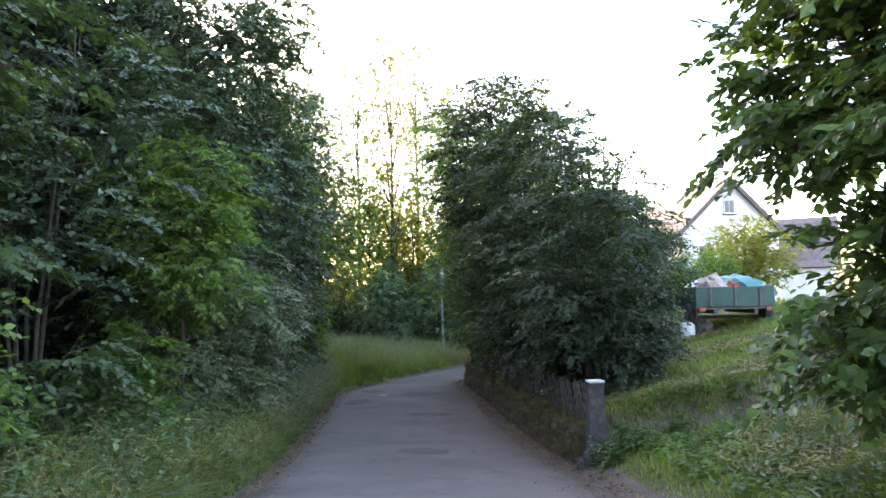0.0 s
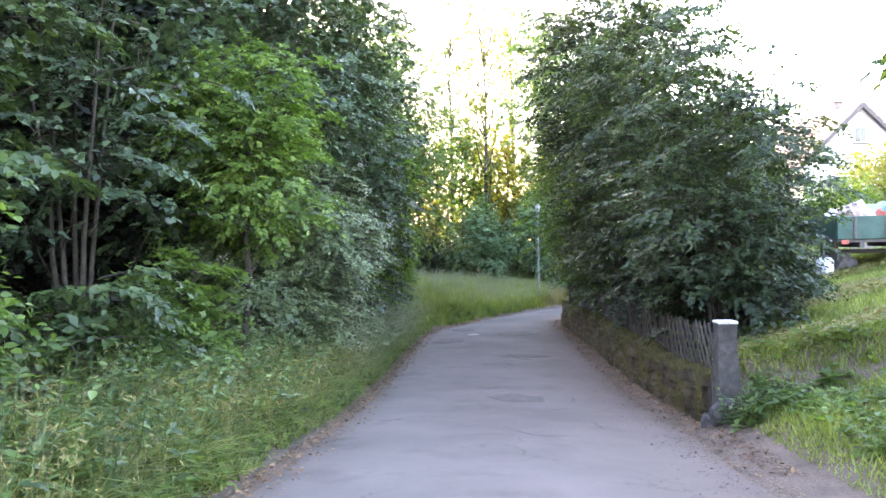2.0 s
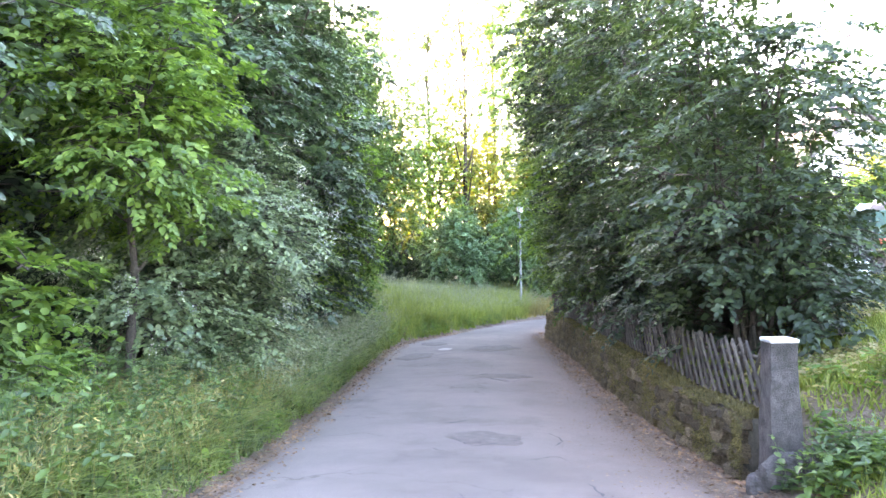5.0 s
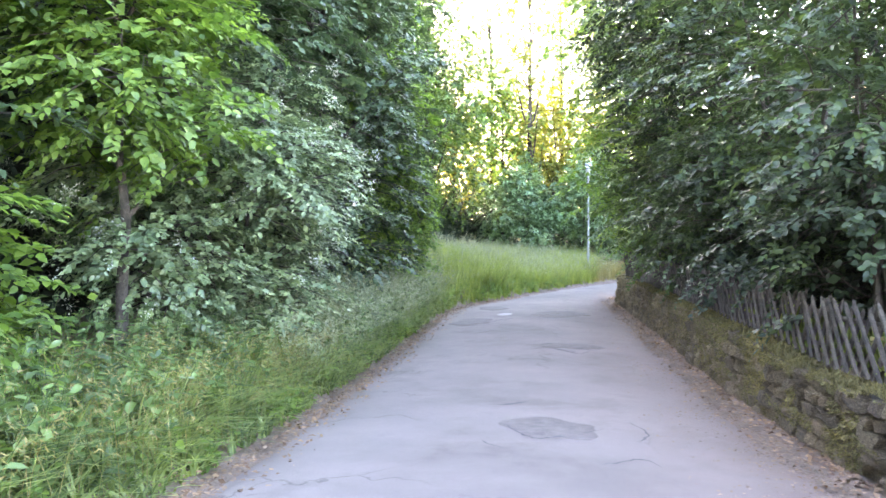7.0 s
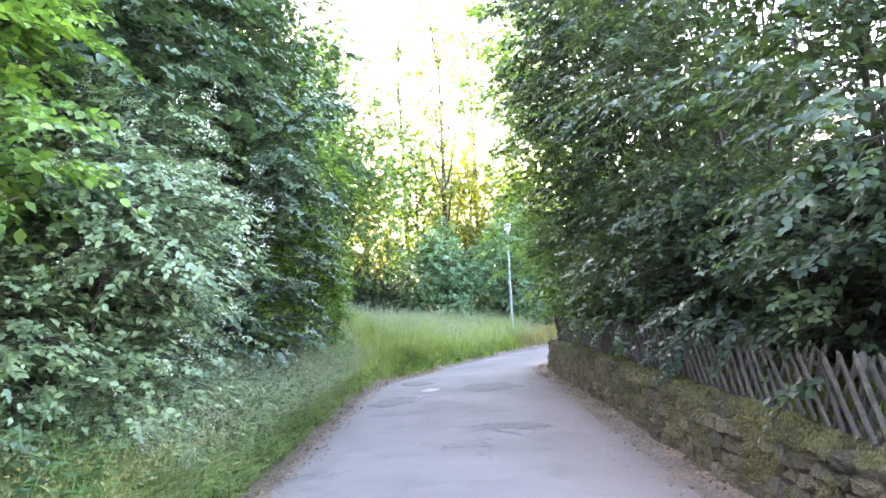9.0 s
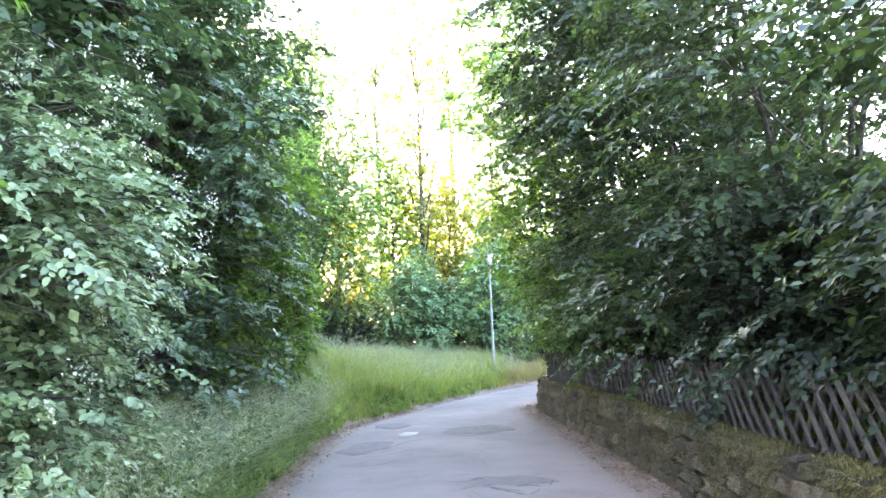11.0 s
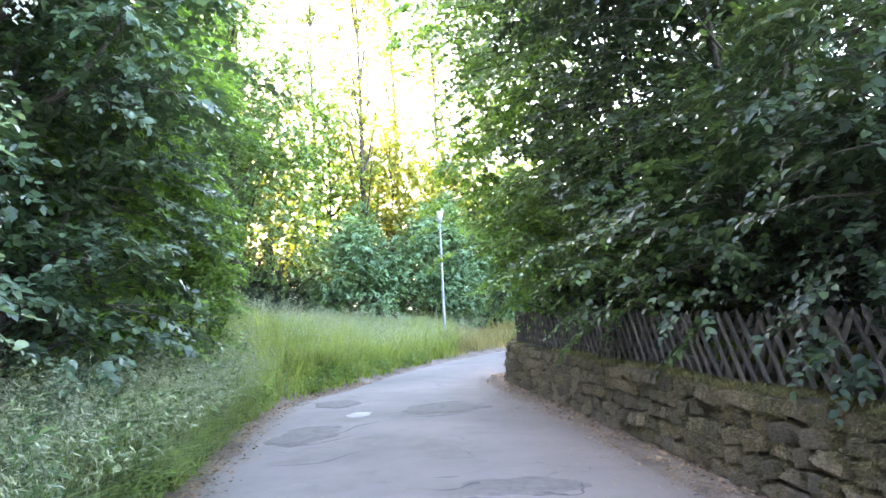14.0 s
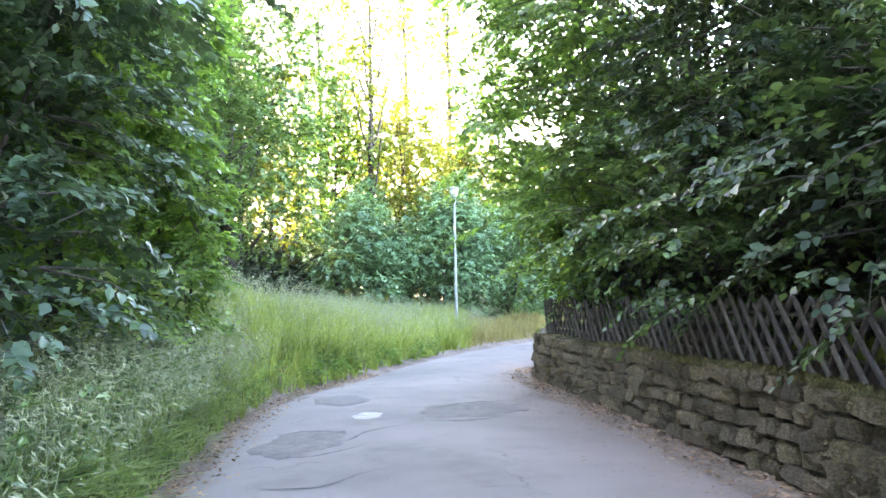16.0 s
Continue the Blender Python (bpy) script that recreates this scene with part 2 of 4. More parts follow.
def tube(points, radii, sides=8):
    """Vertices and quads of a tapered tube along points."""
    pts = np.asarray(points, float)
    n = len(pts)
    tan = unit(np.gradient(pts, axis=0))
    ref = np.where(np.abs(tan[:, 2:3]) > 0.9, np.array([[1.0, 0, 0]]), np.array([[0, 0, 1.0]]))
    u = unit(np.cross(tan, ref))
    w = np.cross(tan, u)
    a = np.linspace(0, 2 * np.pi, sides, endpoint=False)
    ring = (np.cos(a)[None, :, None] * u[:, None] + np.sin(a)[None, :, None] * w[:, None]) * np.asarray(radii)[:, None, None]
    v = (pts[:, None] + ring).reshape(-1, 3)
    f = [(i * sides + j, i * sides + (j + 1) % sides, (i + 1) * sides + (j + 1) % sides, (i + 1) * sides + j) for i in range(n - 1) for j in range(sides)]
    return v, np.array(f)


def join_arrays(items):
    vs, fs, k = [], [], 0
    for v, f in items:
        vs.append(v)
        fs.append(f + k)
        k += len(v)
    return np.concatenate(vs), np.concatenate(fs)


# a leaf: along, across, up; folded along its midrib
LEAF_FINE = np.array([(0, 0, 0), (0.25, 0.31, 0.08), (0.64, 0.29, 0.05), (1, 0, -0.12), (0.64, -0.29, 0.05), (0.25, -0.31, 0.08)])
FACE_FINE = np.array([(0, 1, 2, 3), (0, 3, 4, 5)])
LEAF_PLAIN = np.array([(0, 0, 0), (0.45, 0.33, 0.08), (1, 0, -0.06), (0.45, -0.33, 0.08)])
FACE_PLAIN = np.array([(0, 1, 2, 3)])


def leaf_arrays(pos, axis, normal, size, fine=True, slim=1.0):
    base, face = (LEAF_FINE, FACE_FINE) if fine else (LEAF_PLAIN, FACE_PLAIN)
    a = unit(axis)
    side = unit(np.cross(normal, a))
    n = np.cross(a, side)
    v = pos[:, None] + size[:, None, None] * (base[None, :, 0:1] * a[:, None] + slim * base[None, :, 1:2] * side[:, None] + base[None, :, 2:3] * n[:, None])
    f = face[None] + (np.arange(len(pos)) * len(base))[:, None, None]
    return v.reshape(-1, 3), f.reshape(-1, face.shape[1])


def twig_leaves(p, d, count, length, size, fine, droop=0.35):
    """Leaves set left and right along twigs that start at p and point along d."""
    n = len(p)
    d = unit(d)
    side = unit(np.cross(d, np.array([0, 0, 1.0])) + rng.normal(0, 0.25, (n, 3)))
    ln = length * rng.uniform(0.6, 1.3, n)
    k = np.linspace(0.1, 1.0, count)
    sg = np.where(np.arange(count) % 2 == 0, 1.0, -1.0)
    pos = p[:, None] + d[:, None] * (k[None, :, None] * ln[:, None, None])
    pos[..., 2] -= droop * (k[None] ** 2) * ln[:, None]
    ax = d[:, None] * 0.75 + side[:, None] * (sg * (1.1 - 0.6 * k))[None, :, None] + rng.normal(0, 0.28, (n, count, 3))
    ax[..., 2] -= 0.3
    nm = np.array([0, 0, 1.0])[None, None] + d[:, None] * 0.55 + rng.normal(0, 0.38, (n, count, 3))
    sz = size * rng.uniform(0.6, 1.25, (n, count)) * (1.05 - 0.35 * k)[None]
    return leaf_arrays(pos.reshape(-1, 3), ax.reshape(-1, 3), nm.reshape(-1, 3), sz.ravel(), fine)


def wave(p, s, ph):
    """A cheap smooth unevenness, about -1 to 1."""
    x, y, z = p[:, 0] * s, p[:, 1] * s, p[:, 2] * s
    return (np.sin(x * 1.9 + ph + 1.3 * np.sin(y * 1.1 + ph)) + np.sin(y * 2.1 + 2 * ph + 1.2 * np.sin(z * 1.3)) + np.sin(z * 2.3 + 3 * ph + np.sin(x * 1.7))) / 3


def crown_twigs(blobs, twigs, depth=0.35, gaps=0.25, seed=1.0):
    """Starts and directions of twigs in the outer layer of an uneven crown made of several lobes."""
    b = np.array(blobs, float)
    wgt = (b[:, 3] * b[:, 4] + b[:, 4] * b[:, 5] + b[:, 3] * b[:, 5])
    m = int(twigs * 1.9)
    i = rng.choice(len(b), m, p=wgt / wgt.sum())
    d = unit(rng.normal(0, 1, (m, 3)))
    r = 1 - depth * rng.random(m) ** 1.5
    c, rad = b[i, :3], b[i, 3:]
    p = c + d * rad * r[:, None] * (1 + 0.13 * wave(c + d * rad, 1.6, seed))[:, None]
    keep = np.ones(m, bool)
    for q in b:
        keep &= (((p - q[:3]) / q[3:]) ** 2).sum(1) > (1 - depth) ** 2 * 0.8
    keep &= wave(p, 1.3, seed * 2.7) > -1 + 2 * gaps * rng.random(m)
    p, d = p[keep][:twigs], d[keep][:twigs]
    d = d * 0.9 + rng.normal(0, 0.35, p.shape)
    d[:, 2] = d[:, 2] * 0.6 + 0.05
    return p, d


def fans(p, d, k, length):
    """Flat drooping boughs from p along d: k twig starts and directions on each, and its wood."""
    n = len(p)
    d = unit(d * np.array([1, 1, 0.45]) + np.array([0, 0, 0.12]))
    side = unit(np.cross(d, np.array([0, 0, 1.0])) + rng.normal(0, 0.12, (n, 3)))
    ln = length * rng.uniform(0.6, 1.25, n)
    start = p - d * (0.45 * ln)[:, None]
    u = rng.random((n, k)) ** 0.8
    v = rng.uniform(-1, 1, (n, k)) * (0.12 + 0.42 * (1 - u))
    sag = -0.32 * u ** 2
    pos = start[:, None] + d[:, None] * (u * ln[:, None])[..., None] + side[:, None] * (v * ln[:, None])[..., None]
    pos[..., 2] += sag * ln[:, None] + rng.normal(0, 0.03, (n, k))
    way = d[:, None] + side[:, None] * (v * 1.9)[..., None] + rng.normal(0, 0.12, (n, k, 3))
    way[..., 2] -= 0.25 * u
    rows = []
    for f, w in ((0.0, 0.011), (0.5, 0.007), (1.0, 0.003)):
        c = start + d * (f * ln)[:, None]
        c[:, 2] -= 0.32 * f * f * ln
        up = np.cross(side, d)
        rows += [c + side * w, c - side * w * 0.5 + up * w, c - side * w * 0.5 - up * w]
    wood = np.stack(rows, 1).reshape(-1, 3)
    q = np.array([(3 * a + b, 3 * a + (b + 1) % 3, 3 * a + 3 + (b + 1) % 3, 3 * a + 3 + b) for a in range(2) for b in range(3)])
    faces = (q[None] + (np.arange(n) * 9)[:, None, None]).reshape(-1, 4)
    return pos.reshape(-1, 3), way.reshape(-1, 3), (wood, faces)


def lobes(x, y, z0, height, rx, ry, n, seed):
    """Lobes of a crown between z0 and z0 + height round the stem at x, y."""
    r = np.random.default_rng(seed)
    out = []
    for k in range(n):
        h = (k + 0.5) / n
        bulge = 0.55 + 0.55 * math.sin(math.pi * min(1, h * 0.85 + 0.12))
        a = k * 2.4 + r.uniform(0, 0.8)
        s = r.uniform(0.38, 0.56)
        off = (1 - s) * bulge
        out.append((x + math.cos(a) * rx * off, y + math.sin(a) * ry * off, z0 + height * (0.08 + 0.84 * h), rx * s * bulge, ry * s * bulge, height * r.uniform(0.85, 1.25) * 1.75 / n))
    return out


def tree(name, label, x, y, height, rx, ry, material, low=0.3, leaf=0.1, twigs=1500, per=11, n=9, stems=1, trunk=0.12, fine=False, seed=1, gaps=0.25, depth=0.35, lean=0.0, group="", category="tree", twig=0.4, over=0.0, inner=0.3, spray=0.0):
    """A trunk or several stems, limbs into every lobe, and a crown of leafy twigs."""
    z = float(H(x, y))
    t = thing(name, label, category, (x, y, z), group)
    r = np.random.default_rng(seed)
    bl = [(a - x, b - y, c - z, d, e, f) for a, b, c, d, e, f in lobes(x, y, z + low, height - low, rx, ry, n, seed)]
    bl = [(a + over * (c / height) ** 1.5, b, c, d, e, f) for a, b, c, d, e, f in bl]
    tops = []
    for k in range(stems):
        a = 2 * math.pi * k / stems + r.uniform(0, 1)
        sp = 0.0 if stems == 1 else r.uniform(0.25, 0.55)
        h = height * r.uniform(0.72, 0.9)
        f = np.linspace(0, 1, 8)
        px = math.cos(a) * (0.12 * (stems > 1) + sp * rx * f ** 1.3) + lean * f * height + r.normal(0, 0.05, 8) * f
        py = math.sin(a) * (0.12 * (stems > 1) + sp * ry * f ** 1.3) + r.normal(0, 0.05, 8) * f
        pts = np.stack([px, py, -0.15 + h * f], 1)
        rad = trunk / math.sqrt(stems) * (1 - 0.85 * f) * np.where(f == 0, 1.3, 1.0)
        arr("trunk" if stems == 1 else "stem", *tube(pts, rad, 8), M_BARK, t, smooth=True)
        tops.append(pts)
    for k, q in enumerate(bl):
        s = tops[k % stems]
        j = int(np.clip(np.searchsorted(s[:, 2], q[2] - 0.22 * height), 1, 6))
        a, b = s[j], np.array(q[:3])
        f = np.linspace(0, 1, 5)[:, None]
        pts = a + (b - a) * f + np.array([0, 0, 1.0]) * (-0.12 * height * (f * (1 - f)) * 0.8)
        arr("limb", *tube(pts, trunk / math.sqrt(stems) * np.linspace(0.4, 0.1, 5), 6), M_BARK, t, smooth=True)
    if spray:
        p, d = crown_twigs(bl, twigs // 8, depth, gaps, seed * 1.37)
        p, d, wood = fans(p, d, 8, spray)
        tagged(arr("branchwood", *wood, M_BARK, t), kind="stuff")
    else:
        p, d = crown_twigs(bl, twigs, depth, gaps, seed * 1.37)
    keep = p[:, 2] > 0.05
    p, d = p[keep], d[keep]
    items = [twig_leaves(p, d, per, twig, leaf, fine)]
    if inner:
        qb = [(a, b, c, d * 0.58, e * 0.58, f * 0.58) for a, b, c, d, e, f in bl]
        q, g = crown_twigs(qb, int(twigs * inner), 0.6, 0.0, seed * 0.7)
        q, g = q[q[:, 2] > 0.2], g[q[:, 2] > 0.2]
        v, fc = twig_leaves(q, g, 5, 0.5, max(0.14, leaf * 1.35), False)
        items.append((v, fc))
    arr("crown", *join_arrays(items), material, t)
    return t


def blades(pos, height, width, bend=0.5, nseg=2):
    """Curved tapering grass blades."""
    n = len(pos)
    a = rng.uniform(0, 2 * np.pi, n)
    out = np.stack([np.cos(a), np.sin(a), np.zeros(n)], 1)
    side = np.stack([-np.sin(a), np.cos(a), np.zeros(n)], 1)
    bd = bend * rng.uniform(0.2, 1.3, n)
    lv = np.linspace(0, 1, nseg + 1)
    rows = []
    for f in lv:
        c = pos + out * (bd * height * f ** 2)[:, None]
        c[:, 2] += height * f * (1 - 0.28 * bd * f)
        w = (width * (1.0 - 0.9 * f ** 1.4))[:, None]
        rows += [c - side * w, c + side * w]
    v = np.stack(rows, 1).reshape(-1, 3)
    k = 2 * (nseg + 1)
    f = np.array([(2 * j, 2 * j + 1, 2 * j + 3, 2 * j + 2) for j in range(nseg)])
    return v, (f[None] + (np.arange(n) * k)[:, None, None]).reshape(-1, 4)


# ---- plan ----
YS = [-40, -12, 0, 5, 10, 12, 13.4, 16, 20, 24, 27, 29.3, 31]
XL = [-1.2, -1.7, -2.05, -2.3, -2.63, -2.75, -2.88, -3.1, -3.4, -3.65, -3.75, -3.5, -2.8]
XW = [3.0, 2.9, 2.75, 2.55, 2.3, 2.2, 2.12, 1.94, 1.66, 1.40, 1.16, 0.95, 0.86]


def curve(points, step=0.4):
    """A smooth line through points."""
    p = np.array(points, float)
    p = np.concatenate([[2 * p[0] - p[1]], p, [2 * p[-1] - p[-2]]])
    out = []
    for i in range(1, len(p) - 2):
        n = max(2, int(np.linalg.norm(p[i + 1] - p[i]) / step))
        for f in np.linspace(0, 1, n, endpoint=False):
            a, b, c, d = p[i - 1:i + 3]
            out.append(0.5 * (2 * b + (c - a) * f + (2 * a - 5 * b + 4 * c - d) * f ** 2 + (3 * b - a - 3 * c + d) * f ** 3))
    out.append(p[-2])
    return np.array(out)


LEFT = curve([*zip(XL, YS), (-1.45, 35), (0.5, 39.4), (2.9, 43), (6.5, 47), (12, 52), (24, 61)])
WALL = curve([*zip(XW, YS), (1.35, 33.2), (3.2, 36.4), (5.9, 39.8), (9.2, 43.2), (15, 48), (27, 57)])


def side_of(line, x, y):
    """Signed distance from a line: positive on its left."""
    x, y = np.atleast_1d(np.asarray(x, float)), np.atleast_1d(np.asarray(y, float))
    best, out = np.full(x.shape, 1e9), np.zeros(x.shape)
    for a, b in zip(line[:-1], line[1:]):
        e = b - a
        f = np.clip(((x - a[0]) * e[0] + (y - a[1]) * e[1]) / (e @ e), 0, 1)
        dx, dy = x - a[0] - f * e[0], y - a[1] - f * e[1]
        d = np.hypot(dx, dy)
        s = np.sign(e[0] * (y - a[1]) - e[1] * (x - a[0]))
        m = d < best
        best = np.where(m, d, best)
        out = np.where(m, d * s, out)
    return out


def ease(a, b, v):
    f = np.clip((v - a) / (b - a), 0, 1)
    return f * f * (3 - 2 * f)


GY = np.array([-400, -40, 0, 7, 12, 14, 16, 18, 21, 30, 45, 80, 500.0])
GZ = np.array([3.6, 2.6, 0.0, -0.64, -1.1, -1.27, -1.40, -1.49, -1.56, -1.74, -2.0, -2.2, -2.4])


def road_z(y):
    y = np.asarray(y, float)
    return sum(np.interp(y + o, GY, GZ) for o in (-1.2, -0.6, 0, 0.6, 1.2)) / 5


def H(x, y):
    """Height of the ground."""
    x, y = np.broadcast_arrays(np.asarray(x, float), np.asarray(y, float))
    sh = x.shape
    x, y = x.ravel(), y.ravel()
    z = road_z(y)
    dl, dr = side_of(LEFT, x, y), -side_of(WALL, x, y)
    bank = ease(24.5, 30, y) * (1 - 0.92 * ease(31.5, 38.5, y))
    l = np.clip(dl, 0, 60)
    z = z + np.where(dl > 0, 0.07 * ease(0, 0.12, l) + np.minimum(0.14 * l, 1.2) + bank * np.minimum(0.40 * ease(0, 0.8, l) * l, 1.0), -0.03 * ease(0, 0.3, -dl))
    r = np.clip(dr, 0, 60)
    behind = ease(11.9, 12.6, y) * (1 - ease(44, 50, y))
    slope = 0.1 + 0.135 * ease(2, 17, y)
    lawn = 0.25 * ease(7, 12, y) * (1 - behind) * ease(-0.5, 0.6, dr) + np.minimum(slope * r, 2.1)
    z = z + np.where(dr > -0.5, lawn * (dr > 0) + 0.25 * ease(7, 12, y) * (1 - behind) * ease(-0.5, 0.6, dr) * (dr <= 0), 0)
    z = z + behind * 0.78 * ease(0.12, 0.3, dr)
    z = z + 0.025 * np.sin(x * 1.7 + 0.6 * y) * np.sin(y * 1.3 - x * 0.4) * (np.minimum(l, 1) + np.minimum(r, 1))
    return z.reshape(sh) if sh else float(z[0])


# ---- large structure: ground and road ----
gx = np.concatenate([np.linspace(-400, -40, 10), np.linspace(-34, -10, 13), np.linspace(-9, -5, 17)[:-1], np.arange(-5, 4, 0.12), np.linspace(4, 12, 30), np.linspace(14, 40, 14), np.linspace(50, 400, 10)])
gy = np.concatenate([np.linspace(-400, -40, 8), np.linspace(-34, -4, 16), np.arange(-3, 48, 0.33), np.linspace(48.5, 70, 24), np.linspace(80, 500, 10)])
GXX, GYY = np.meshgrid(gx, gy)
gv = np.stack([GXX, GYY, H(GXX, GYY)], -1).reshape(-1, 3)
nx = len(gx)
gi = (np.arange(len(gy) - 1)[:, None] * nx + np.arange(nx - 1)[None]).ravel()
ground = arr("ground", gv, np.stack([gi, gi + 1, gi + nx + 1, gi + nx], 1), M_EARTH, smooth=True)
tagged(ground, "bare brown earth under grass, lawn and leaf litter", "ground", kind="structure")

cl = np.array([LEFT[np.argmin(np.hypot(*(LEFT - w).T))] for w in WALL])
keep = (WALL[:, 1] > -14)
lw, ww = cl[keep], WALL[keep]
away = unit(ww - lw)
verge = 0.48 + 0.03 * np.sin(np.arange(len(lw)) * 0.37) + 0.02 * np.sin(np.arange(len(lw)) * 1.1)
right = ww - away * verge[:, None]
left = lw + away * (0.05 + 0.03 * np.sin(np.arange(len(lw)) * 1.3) + 0.02 * np.sin(np.arange(len(lw)) * 3.1))[:, None]
cols = 12
fr = np.linspace(0, 1, cols)
rp = left[:, None] * (1 - fr[None, :, None]) + right[:, None] * fr[None, :, None]
crown_h = 0.055 * np.sin(np.pi * fr)
rz = road_z(rp[..., 1]) + 0.012 + crown_h[None] - 0.03 * (np.abs(fr - 0.5) > 0.49)[None]
rv = np.concatenate([rp, rz[..., None]], -1).reshape(-1, 3)
ri = (np.arange(len(rp) - 1)[:, None] * cols + np.arange(cols - 1)[None]).ravel()
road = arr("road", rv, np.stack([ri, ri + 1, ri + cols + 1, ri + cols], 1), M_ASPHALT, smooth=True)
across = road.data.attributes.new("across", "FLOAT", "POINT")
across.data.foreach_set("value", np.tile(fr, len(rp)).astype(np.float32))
tagged(road, "narrow old grey asphalt lane with cracks and patches", "road", kind="structure")


def road_top(x, y):
    """Height of the asphalt."""
    i = np.argmin(np.hypot(left[:, 0] - x, left[:, 1] - y))
    a, b = left[i], right[i]
    f = np.clip(((np.array([x, y]) - a) @ (b - a)) / ((b - a) @ (b - a)), 0, 1)
    return float(road_z(y)) + 0.012 + 0.055 * math.sin(math.pi * f)


# ---- retaining wall with its stones ----
WALL_T = 0.36
run = WALL[(WALL[:, 1] > 12.3) & (WALL[:, 1] < 36)]
seg = np.concatenate([[0], np.cumsum(np.hypot(*np.diff(run, axis=0).T))])


def along(s):
    """Place and direction on the wall's foot, s metres from its start."""
    x, y = np.interp(s, seg, run[:, 0]), np.interp(s, seg, run[:, 1])
    x2, y2 = np.interp(s + 0.05, seg, run[:, 0]), np.interp(s + 0.05, seg, run[:, 1])
    x1, y1 = np.interp(s - 0.05, seg, run[:, 0]), np.interp(s - 0.05, seg, run[:, 1])
    return float(x), float(y), math.degrees(math.atan2(y2 - y1, x2 - x1))


def wall_h(s):
    return 0.62 + 0.22 * float(ease(0, 6, s)) + 0.02 * math.sin(s * 1.9)


wall = thing("retaining_wall", "low mossy retaining wall of rough brown stones", "wall", kind="structure")
cv = []
for s in np.linspace(0, seg[-1], 60):
    x, y, a = along(s)
    c, d = math.cos(radians(a - 90)), math.sin(radians(a - 90))
    zb, h = float(road_z(y)), wall_h(s) - 0.03
    cv += [(x + c * 0.06, y + d * 0.06, zb - 0.2), (x + c * 0.10, y + d * 0.10, zb + h), (x + c * WALL_T, y + d * WALL_T, zb + h), (x + c * WALL_T, y + d * WALL_T, zb - 0.2)]
cf = [(4 * i + j, 4 * i + (j + 1) % 4, 4 * i + 4 + (j + 1) % 4, 4 * i + 4 + j) for i in range(59) for j in range(4)] + [(0, 3, 2, 1)]
arr("wall_core", cv, cf, M_JOINT, wall)

# ---- left kerb ----
kerb = thing("kerb", "low worn stone kerb along the grass verge", "kerb", kind="structure")

# ---- vegetation ----
def scatter(n, x0, x1, y0, y1):
    return rng.uniform(x0, x1, n), rng.uniform(y0, y1, n)


# left wood: hazels along the verge, a pale hawthorn, taller trees behind
HZ = "dense green hazel shrub with many stems beside the verge"
for k, (x, y, h, low) in enumerate([(-6.2, 1.2, 7.6, 0.9), (-6.3, 4.6, 8.0, 1.5), (-6.6, 8.2, 8.4, 1.7), (-6.6, 12.0, 8.8, 1.3)]):
    tree("hazel_bush", HZ, x, y, h, 2.3, 2.5, M_DARK if k % 2 else M_HAZEL, low, 0.13, 1350, 10, 11, 5, 0.11, True, 3 + 2 * k, 0.8, group="wood edge", category="shrub", spray=1.1, inner=0.25)
for k, (x, y, h) in enumerate([(-4.7, 2.0, 1.7), (-4.9, 4.6, 1.5), (-5.0, 6.6, 1.8), (-5.0, 9.6, 1.5), (-5.1, 11.8, 1.7)]):
    tree("elder_shrub", "low leafy elder shrub at the wood's foot", x, y, h, 0.9, 1.1, M_HAZEL if k % 2 else M_BRIGHT, 0.25, 0.125, 330, 9, 6, 4, 0.05, True, 210 + k, 0.3, group="wood edge", category="shrub", spray=0.55, inner=0.2)
hawthorn = tree("hawthorn_bush", "pale green hawthorn bush with small leaves and blossom", -5.05, 16.6, 4.5, 1.5, 2.5, M_THORN, 0.5, 0.088, 4400, 11, 10, 4, 0.10, True, 11, 0.4, group="wood edge", category="shrub", spray=0.9, twig=0.32)
hx, hy, hz = -5.05, 16.8, float(H(-5.05, 16.8))
bq, bd_ = crown_twigs([(a - hx, b - hy, c - hz, d, e, f) for a, b, c, d, e, f in lobes(hx, hy, hz + 0.6, 4.0, 1.8, 2.8, 10, 11)], 260, 0.05, 0.4, 3.3)
bq = bq + unit(bd_) * 0.3
pp = (bq[:, None] + rng.normal(0, 0.05, (len(bq), 22, 3))).reshape(-1, 3)
arr("blossom", *leaf_arrays(pp, rng.normal(0, 1, pp.shape), rng.normal(0, 0.5, pp.shape) + np.array([0, 0, 1.0]), rng.uniform(0.02, 0.04, len(pp)), False), M_BLOSSOM, hawthorn, "white blossom sprays")
tree("young_lime", "young lime with bright green leaves overhanging the hawthorn", -4.9, 14.2, 5.8, 1.3, 1.4, M_BRIGHT, 2.4, 0.115, 1300, 11, 7, 1, 0.08, True, 14, 0.6, group="wood edge", spray=1.0)
tree("elm_tree", "tall dark elm with drooping leafy boughs", -7.0, 18.2, 11.6, 2.8, 3.0, M_DARK, 0.4, 0.135, 3900, 10, 14, 1, 0.2, True, 17, 0.35, over=2.2, group="wood edge", spray=1.3)
tree("elm_tree", "dark elm with dense foliage down to the grass", -6.0, 22.9, 10.8, 2.2, 2.7, M_DARK, 0.2, 0.13, 4000, 10, 13, 1, 0.2, True, 20, 0.3, over=1.3, group="wood edge", spray=1.2)
tree("lime_tree", "lime tree with light green leaves at the wood's end", -6.1, 26.2, 7.8, 1.9, 1.9, M_BRIGHT, 0.2, 0.13, 2400, 11, 10, 1, 0.14, True, 23, 0.3, group="wood edge", spray=0.8)
